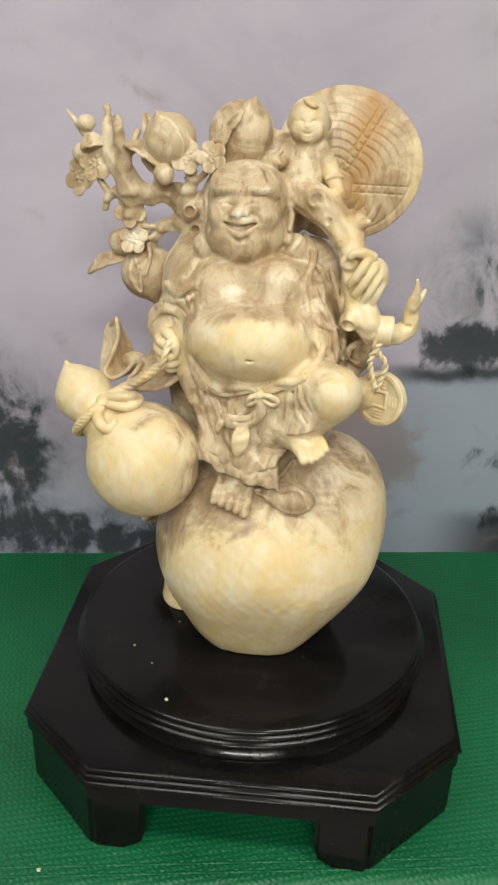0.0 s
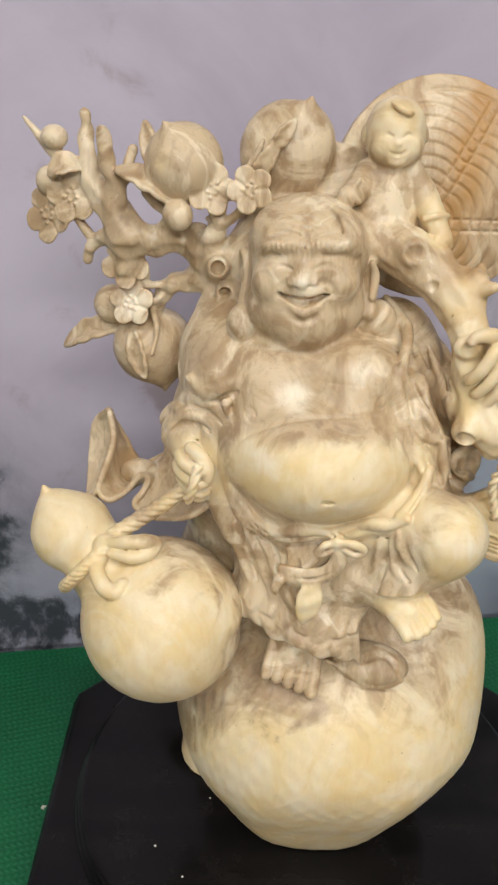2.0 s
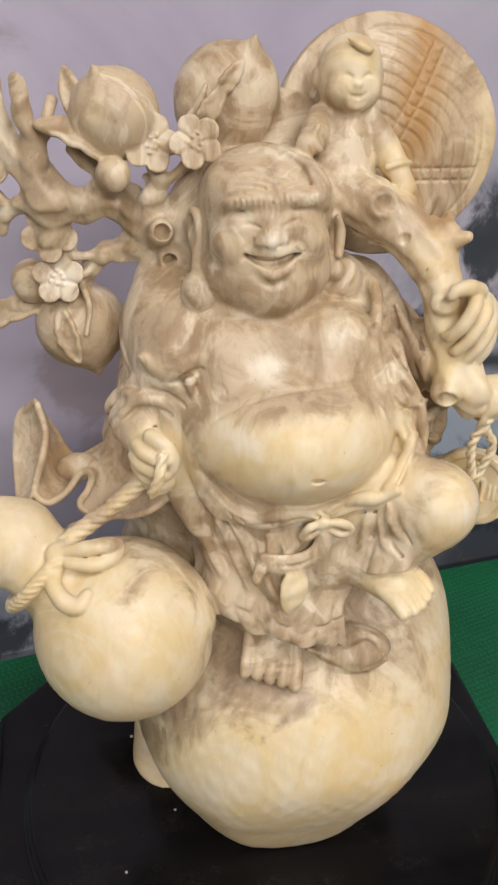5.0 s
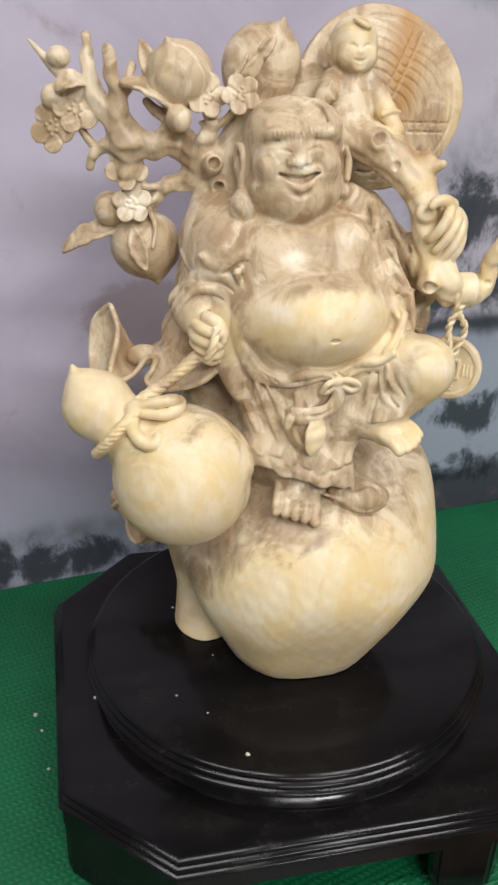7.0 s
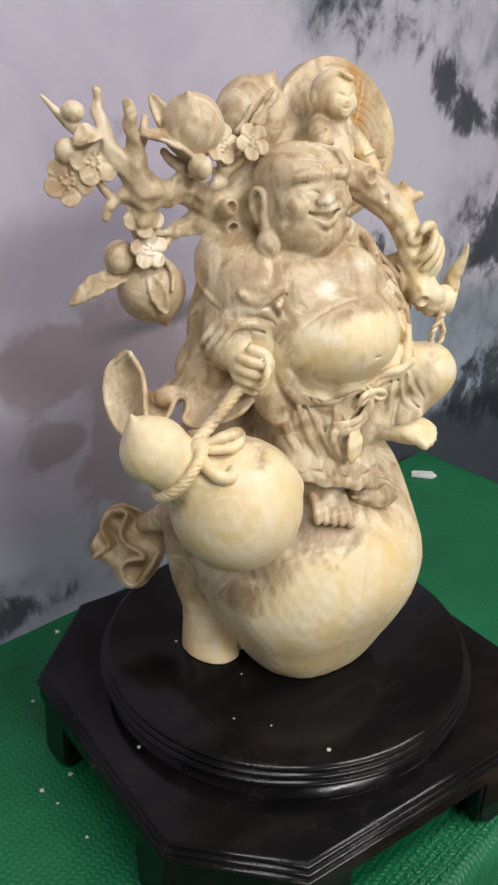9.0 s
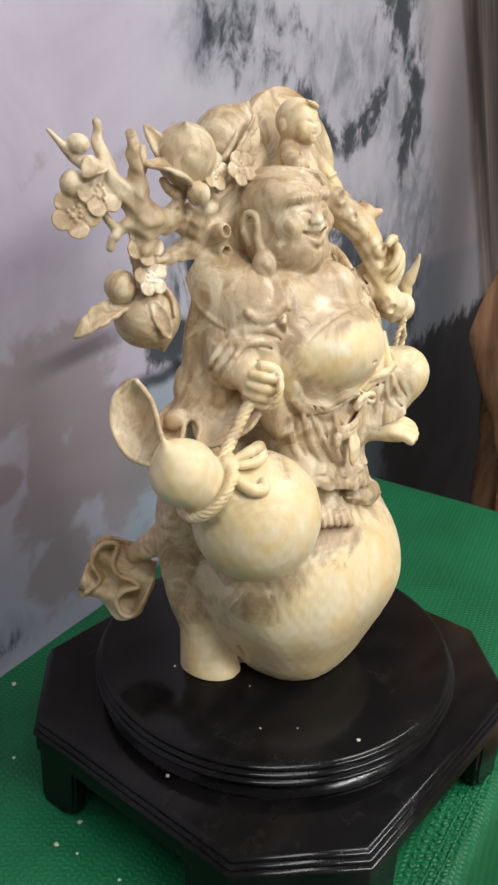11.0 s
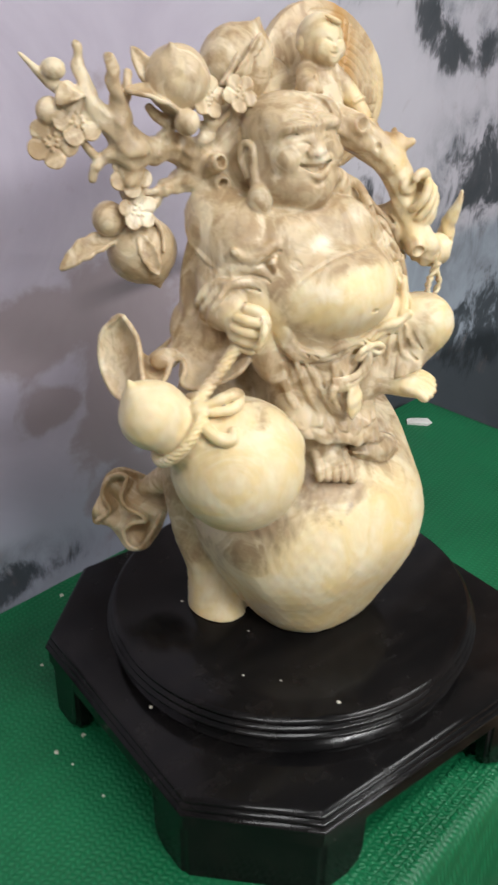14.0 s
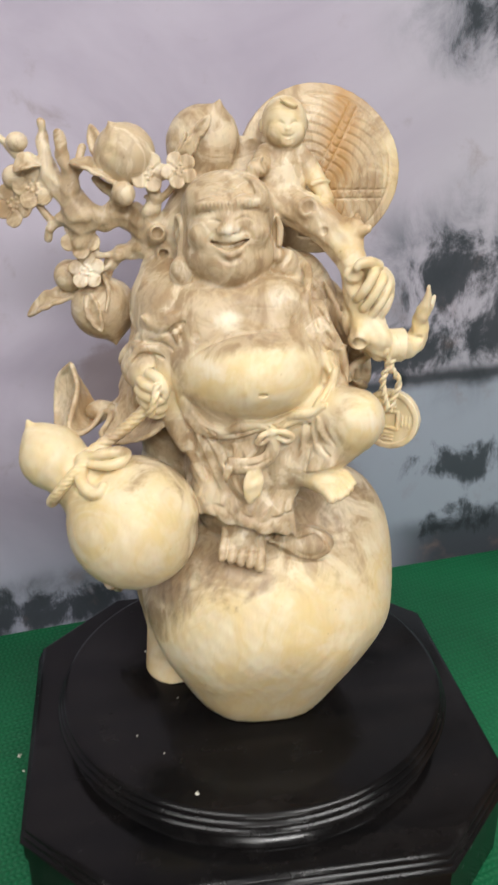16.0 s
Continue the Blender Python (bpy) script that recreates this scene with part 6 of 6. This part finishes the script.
def drapes(b):
    # the sleeve's end: a tall lobe that swings back, then hems rolling forward in an S
    rim = along([(-0.1310, 0.046, 0.4180), (-0.1270, 0.034, 0.4040), (-0.1310, 0.021, 0.3880), (-0.1370, 0.011, 0.3760), (-0.1440, 0.010, 0.3620)])
    outer = along([(-0.1325, 0.050, 0.4175), (-0.1440, 0.058, 0.4030), (-0.1480, 0.056, 0.3800), (-0.1480, 0.040, 0.3610), (-0.1440, 0.014, 0.3570)])

    def lobe(u, v):
        p = rim(v) * (1 - u)[..., None] + outer(v) * u[..., None]
        swell = 0.010 * np.sin(math.pi * u) * np.sin(math.pi * np.clip(v, 0, 1)) ** 0.6
        return p[..., 0] + swell * 0.7, p[..., 1] + swell * 0.6, p[..., 2]

    b.sheet(lobe, 60, 100, 0.0015, 0.001)
    b.limb([tuple(outer(np.array(t))) for t in np.linspace(0, 1, 14)], [0.0019], 0.001)
    b.ball((-0.109, 0.023, 0.385), (0.013, 0.009, 0.0085), 0.005)
    back = along([(-0.1330, 0.052, 0.4170), (-0.1230, 0.052, 0.3960), (-0.1120, 0.048, 0.3780), (-0.0980, 0.046, 0.3780), (-0.0880, 0.045, 0.3900)])

    def inside(u, v):
        p = outer(v * 0.75) * (1 - u)[..., None] + back(v) * u[..., None]
        return p[..., 0], p[..., 1] + 0.010 * np.sin(math.pi * u), p[..., 2] - 0.006 * np.sin(math.pi * u)

    b.sheet(inside, 70, 90, 0.0016, 0.001)
    hem = along([(-0.1310, 0.046, 0.4180), (-0.1275, 0.032, 0.4020), (-0.1355, 0.013, 0.3790), (-0.1290, 0.006, 0.3720), (-0.1180, 0.009, 0.3760), (-0.1080, 0.014, 0.3860), (-0.1015, 0.010, 0.3870), (-0.1050, 0.001, 0.3810),
                 (-0.1100, -0.001, 0.3740), (-0.1010, -0.006, 0.3680), (-0.0860, -0.014, 0.3720), (-0.0700, -0.022, 0.3800), (-0.0560, -0.020, 0.3930), (-0.0500, -0.010, 0.4100)])
    upper = along([(-0.1230, 0.050, 0.3920), (-0.1100, 0.044, 0.3780), (-0.0980, 0.036, 0.3840), (-0.0880, 0.026, 0.3980), (-0.0800, 0.012, 0.4060), (-0.0680, 0.002, 0.4120), (-0.0560, 0.002, 0.4180)])

    def skirted(u, v):
        p = hem(u) * (1 - v)[..., None] + upper(u) * v[..., None]
        sag = np.sin(math.pi * v) * 0.004
        return p[..., 0], p[..., 1] + sag, p[..., 2] - sag

    b.sheet(skirted, 200, 50, 0.0016, 0.0015)
    b.limb([tuple(hem(np.array(t))) for t in np.linspace(0.02, 0.98, 40)], [0.0021], 0.001)
    b.limb([(-0.094, 0.036, 0.380), (-0.082, 0.030, 0.390), (-0.070, 0.018, 0.395)], [0.007, 0.011, 0.013], 0.004)
    b.limb([(-0.075, 0.035, 0.40), (-0.066, 0.038, 0.37), (-0.05, 0.035, 0.345)], [0.016, 0.015, 0.026], 0.006)

    # a crumpled corner of cloth low behind the gourd
    heart, front = np.array((-0.1060, 0.094, 0.2060)), np.array((-0.62, -0.66, 0.32))
    aside, up = np.array((0.73, -0.68, 0.0)), np.array((0.22, 0.23, 0.95))
    ruffle = along([(-0.035, -0.014, 0.000), (-0.021, -0.001, 0.006), (-0.028, 0.016, 0.010), (-0.020, 0.032, 0.010), (-0.005, 0.033, 0.011), (-0.009, 0.016, 0.013), (-0.004, 0.005, 0.014), (0.009, -0.001, 0.014),
                    (0.014, -0.007, 0.013), (0.002, -0.010, 0.014), (-0.006, -0.018, 0.013), (-0.002, -0.032, 0.010), (0.009, -0.034, 0.010), (0.020, -0.018, 0.010), (0.027, -0.002, 0.006)])

    def cloth(u, v):
        q = ruffle(u)
        flat = heart + (aside * q[..., :1] + up * q[..., 1:2]) * (1 - 0.35 * v)[..., None] + front * (q[..., 2] - 0.026 * v)[..., None]
        return flat[..., 0], flat[..., 1], flat[..., 2]

    b.sheet(cloth, 330, 50, 0.0016, 0.001)
    edge = along([(0.020, 0.026, -0.008), (-0.008, 0.036, -0.002), (-0.024, 0.032, 0.000), (-0.032, 0.012, 0.000), (-0.040, -0.016, 0.000), (-0.022, -0.018, 0.002), (-0.006, -0.040, 0.002), (0.012, -0.036, 0.002), (0.026, -0.014, -0.004), (0.030, 0.010, -0.008)])

    def lining(u, v):
        q = edge(u) * v[..., None]
        deep = q[..., 2] - 0.004 + 0.005 * np.sin(q[..., 1] * 190 + q[..., 0] * 120)
        flat = heart + aside * q[..., :1] + up * q[..., 1:2] + front * deep[..., None]
        return flat[..., 0], flat[..., 1], flat[..., 2]

    b.sheet(lining, 260, 80, 0.0018, 0.002)
    b.limb([tuple(heart + aside * q[0] + up * q[1] + front * q[2]) for q in (ruffle(np.array(t)) for t in np.linspace(0.01, 0.99, 50))], [0.0019], 0.001)
    b.ball(tuple(heart - front * 0.016 + aside * 0.004), (0.026, 0.012, 0.028), 0.004, (0, 0, -43))
    b.limb([(-0.094, 0.090, 0.228), (-0.080, 0.078, 0.238), (-0.058, 0.058, 0.255)], [0.008, 0.013, 0.022], 0.004)


def sap_spots():
    return [((0.03, -0.105, 0.178), (0.15, 0.08, 0.108), 1.15), ((0.13, -0.02, 0.20), (0.06, 0.10, 0.095), 1.0), ((-0.06, -0.06, 0.16), (0.06, 0.07, 0.06), 0.9),
            ((-0.112, -0.090, 0.297), (0.066, 0.07, 0.066), 1.2), ((-0.068, -0.075, 0.338), (0.032, 0.045, 0.032), 0.95), ((-0.108, 0.078, 0.208), (0.030, 0.030, 0.034), 0.52), ((-0.155, -0.03, 0.37), (0.038, 0.045, 0.04), 1.1),
            ((-0.115, -0.055, 0.365), (0.034, 0.034, 0.024), 1.0), ((-0.08, -0.04, 0.40), (0.028, 0.02, 0.026), 0.9),
            ((0.012, -0.078, 0.434), (0.056, 0.036, 0.027), 1.3), ((-0.022, -0.06, 0.437), (0.030, 0.036, 0.022), 0.95), ((0.090, -0.09, 0.402), (0.028, 0.042, 0.030), 1.0), ((-0.004, -0.032, 0.536), (0.022, 0.014, 0.018), 0.40), ((0.062, -0.095, 0.355), (0.03, 0.03, 0.018), 1.0),
            ((-0.066, -0.035, 0.420), (0.030, 0.024, 0.028), 0.85), ((-0.004, -0.086, 0.357), (0.022, 0.016, 0.017), 1.15),
            ((0.108, -0.04, 0.49), (0.034, 0.034, 0.06), 1.0), ((0.125, -0.045, 0.43), (0.038, 0.034, 0.075), 1.05), ((0.085, -0.02, 0.525), (0.02, 0.03, 0.02), 0.7),
            ((0.045, 0.018, 0.612), (0.032, 0.034, 0.034), 0.62), ((0.07, 0.01, 0.56), (0.014, 0.02, 0.022), 0.95), ((0.145, 0.05, 0.57), (0.030, 0.06, 0.09), 0.55),
            # the broad weak face spot paints in the stronger light that falls there
            ((-0.113, 0.04, 0.497), (0.020, 0.016, 0.018), 0.5), ((-0.09, 0.02, 0.59), (0.016, 0.02, 0.018), 0.5), ((0.010, -0.035, 0.535), (0.014, 0.014, 0.012), 0.45), ((-0.02, -0.03, 0.535), (0.010, 0.014, 0.010), 0.42), ((-0.004, -0.02, 0.535), (0.035, 0.03, 0.035), 0.16), ((0.0, -0.03, 0.478), (0.045, 0.03, 0.025), 0.16),
            ((-0.062, 0.01, 0.13), (0.06, 0.06, 0.06), 0.95), ((0.03, -0.065, 0.400), (0.05, 0.03, 0.012), 0.6), ((0.066, -0.05, 0.435), (0.012, 0.02, 0.03), 0.6), ((-0.046, -0.04, 0.425), (0.008, 0.014, 0.03), 0.6)]


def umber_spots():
    """Darker brown spots under the gourd, hems and chin, on robe and branches."""
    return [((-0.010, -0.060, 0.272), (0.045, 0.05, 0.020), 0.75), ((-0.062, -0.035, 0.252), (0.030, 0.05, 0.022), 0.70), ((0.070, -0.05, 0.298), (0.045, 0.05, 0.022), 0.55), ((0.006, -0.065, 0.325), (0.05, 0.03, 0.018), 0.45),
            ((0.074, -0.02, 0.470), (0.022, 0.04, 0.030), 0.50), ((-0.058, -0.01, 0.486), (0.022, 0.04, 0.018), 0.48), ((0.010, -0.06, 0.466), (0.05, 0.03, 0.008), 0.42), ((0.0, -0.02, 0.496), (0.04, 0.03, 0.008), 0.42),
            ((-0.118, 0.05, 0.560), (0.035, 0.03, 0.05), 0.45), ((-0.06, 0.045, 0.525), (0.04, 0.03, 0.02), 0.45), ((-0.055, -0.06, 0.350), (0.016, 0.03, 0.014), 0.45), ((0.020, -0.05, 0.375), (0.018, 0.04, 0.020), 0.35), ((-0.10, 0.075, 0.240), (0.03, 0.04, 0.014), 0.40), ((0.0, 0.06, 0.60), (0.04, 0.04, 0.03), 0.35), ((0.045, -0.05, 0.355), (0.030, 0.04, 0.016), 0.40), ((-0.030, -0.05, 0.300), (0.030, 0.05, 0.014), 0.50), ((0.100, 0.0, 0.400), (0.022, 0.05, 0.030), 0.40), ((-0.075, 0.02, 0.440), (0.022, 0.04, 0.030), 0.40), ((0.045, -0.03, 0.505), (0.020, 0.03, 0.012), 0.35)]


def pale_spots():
    # the spot at 0.090, -0.092, 0.410 is the knee's highlight, put into the colour
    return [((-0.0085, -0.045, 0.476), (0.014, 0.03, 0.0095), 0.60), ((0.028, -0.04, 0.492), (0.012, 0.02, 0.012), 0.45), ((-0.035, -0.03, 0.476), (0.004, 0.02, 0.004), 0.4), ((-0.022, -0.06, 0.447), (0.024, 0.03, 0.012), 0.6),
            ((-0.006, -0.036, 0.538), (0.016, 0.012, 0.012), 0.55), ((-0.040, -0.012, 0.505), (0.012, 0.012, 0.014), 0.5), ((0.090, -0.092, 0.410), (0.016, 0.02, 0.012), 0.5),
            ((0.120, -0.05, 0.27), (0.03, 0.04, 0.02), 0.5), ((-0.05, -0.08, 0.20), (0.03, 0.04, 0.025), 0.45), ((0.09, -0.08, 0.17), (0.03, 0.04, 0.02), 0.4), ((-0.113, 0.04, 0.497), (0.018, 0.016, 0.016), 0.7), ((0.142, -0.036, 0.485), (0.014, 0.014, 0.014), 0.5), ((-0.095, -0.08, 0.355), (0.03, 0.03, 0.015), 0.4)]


def rust_spots():
    return [((0.093, 0.055, 0.585), (0.012, 0.09, 0.035), 1.5), ((0.101, 0.055, 0.612), (0.011, 0.09, 0.03), 1.5), ((0.086, 0.055, 0.555), (0.013, 0.09, 0.03), 1.3), ((0.094, 0.055, 0.53), (0.010, 0.09, 0.02), 1.1),
            ((-0.122, 0.045, 0.385), (0.012, 0.02, 0.016), 0.8), ((-0.12, 0.09, 0.225), (0.03, 0.04, 0.022), 0.6), ((-0.11, 0.08, 0.19), (0.03, 0.04, 0.02), 0.35), ((0.062, 0.05, 0.618), (0.02, 0.05, 0.01), 0.3)]


carving()


# ---- things round the stand ----
def paper_scrap():
    bm = bmesh.new()
    outline = [(-0.021, -0.008), (0.012, -0.014), (0.022, -0.004), (0.016, 0.009), (-0.012, 0.013), (-0.019, 0.006)]
    low = [bm.verts.new((x, y, 0.0004)) for x, y in outline]
    high = [bm.verts.new((x, y, 0.0012 + 0.0035 * abs(math.sin(x * 90 + 1)))) for x, y in outline]
    bm.faces.new(low[::-1])
    bm.faces.new(high)
    for i in range(6):
        bm.faces.new((low[i], low[(i + 1) % 6], high[(i + 1) % 6], high[i]))
    ob = tagged(part("paper_scrap", bm, PAPER), "torn scrap of white paper on the green mat", "paper")
    ob.matrix_world = pose(0.572, 0.338, TABLE_Z, 0, 0, -35)


def chip_at(x, y, z, size, turn):
    bm = bmesh.new()
    low = [bm.verts.new((size * a, size * c, 0.0)) for a, c in ((-0.6, -0.4), (0.6, -0.5), (0.3, 0.5), (-0.4, 0.45))]
    high = [bm.verts.new((size * a, size * c, size * h)) for a, c, h in ((-0.45, -0.3, 0.35), (0.5, -0.4, 0.18), (0.25, 0.4, 0.4), (-0.3, 0.35, 0.28))]
    bm.faces.new(low[::-1])
    bm.faces.new(high)
    for i in range(4):
        bm.faces.new((low[i], low[(i + 1) % 4], high[(i + 1) % 4], high[i]))
    ob = tagged(part("wood_chip", bm, CHIP), "tiny pale wood chip lying loose round the statue", "wood chip", "carving chips")
    ob.matrix_world = pose(x, y, z, 0, 0, turn)


def chips():
    on_mat = TABLE_Z + 0.0004
    for x, y, size in ((-0.111, 0.276, 0.0050), (-0.182, 0.181, 0.0034), (-0.192, 0.067, 0.0040), (-0.223, 0.063, 0.0042), (-0.217, 0.041, 0.0026), (-0.211, -0.008, 0.0026), (-0.155, -0.231, 0.0042), (-0.268, -0.147, 0.0050), (-0.238, -0.156, 0.0044)):
        chip_at(x, y, on_mat, size, random.uniform(0, 360))
    for x, y, size in ((-0.053, -0.141, 0.0032), (-0.098, -0.069, 0.0016), (-0.076, -0.093, 0.0014), (-0.060, -0.026, 0.0014), (-0.086, 0.046, 0.0022)):
        chip_at(x, y, DISK_TOP, size, random.uniform(0, 360))
    chip_at(-0.164, -0.021, OCT_TOP, 0.0030, 40)


def root_carving():
    """A tall fluted root beyond the table's end, bulging in the middle and flared at its foot."""
    rings, seg, rows = [], 160, 110
    zs = np.linspace(FLOOR_Z, 1.15, rows)
    for z in zs:
        r = float(np.interp(z, (-0.77, -0.5, -0.3, -0.1, 0.05, 0.155, 0.25, 0.43, 0.7, 1.15), (0.27, 0.20, 0.165, 0.155, 0.19, 0.21, 0.185, 0.14, 0.115, 0.08)))
        ring = []
        for i in range(seg):
            a = 2 * math.pi * i / seg
            twist = a + 0.6 * z + 0.22 * math.sin(5 * z + 1)
            flute = 0.13 * math.sin(8 * twist + 0.8 * math.sin(9 * z)) + 0.08 * math.sin(15 * twist + 5 * z) + 0.035 * math.sin(31 * twist - 6 * z)
            lump = 0.14 * noise.noise(Vector((math.cos(a) * 1.5, math.sin(a) * 1.5, z * 2.2)))
            k = r * (1 + flute + lump)
            ring.append((k * math.cos(a) + 0.03 * math.sin(2 * z), k * math.sin(a), z))
        rings.append(ring)
    ob = tagged(part("root_carving", rings_bm(rings), ROOT, None, "", 70), "tall reddish brown polished tree root standing beside the table", "root carving")
    ob.location = (1.2, 0.10, 0)


def stump():
    """A rough tan stump on the floor before the table."""
    rings, seg = [], 64
    for z in np.linspace(FLOOR_Z, -0.13, 26):
        ring = []
        for i in range(seg):
            a = 2 * math.pi * i / seg
            r = 0.145 * (1 + 0.10 * noise.noise(Vector((math.cos(a) * 3, math.sin(a) * 3, z * 5))) + 0.05 * noise.noise(Vector((math.cos(a) * 9, math.sin(a) * 9, z * 14))))
            ring.append((r * math.cos(a), r * math.sin(a), z))
        rings.append(ring)
    top = [(x * 0.93, y * 0.93, z + 0.012) for x, y, z in rings[-1]]
    rings.append(top)
    ob = tagged(part("tree_stump", rings_bm(rings), TAN, None, "", 60), "rough tan tree stump on the floor before the table", "stump")
    ob.location = (0.34, -0.405, 0)


paper_scrap()
root_carving()
stump()
chips()
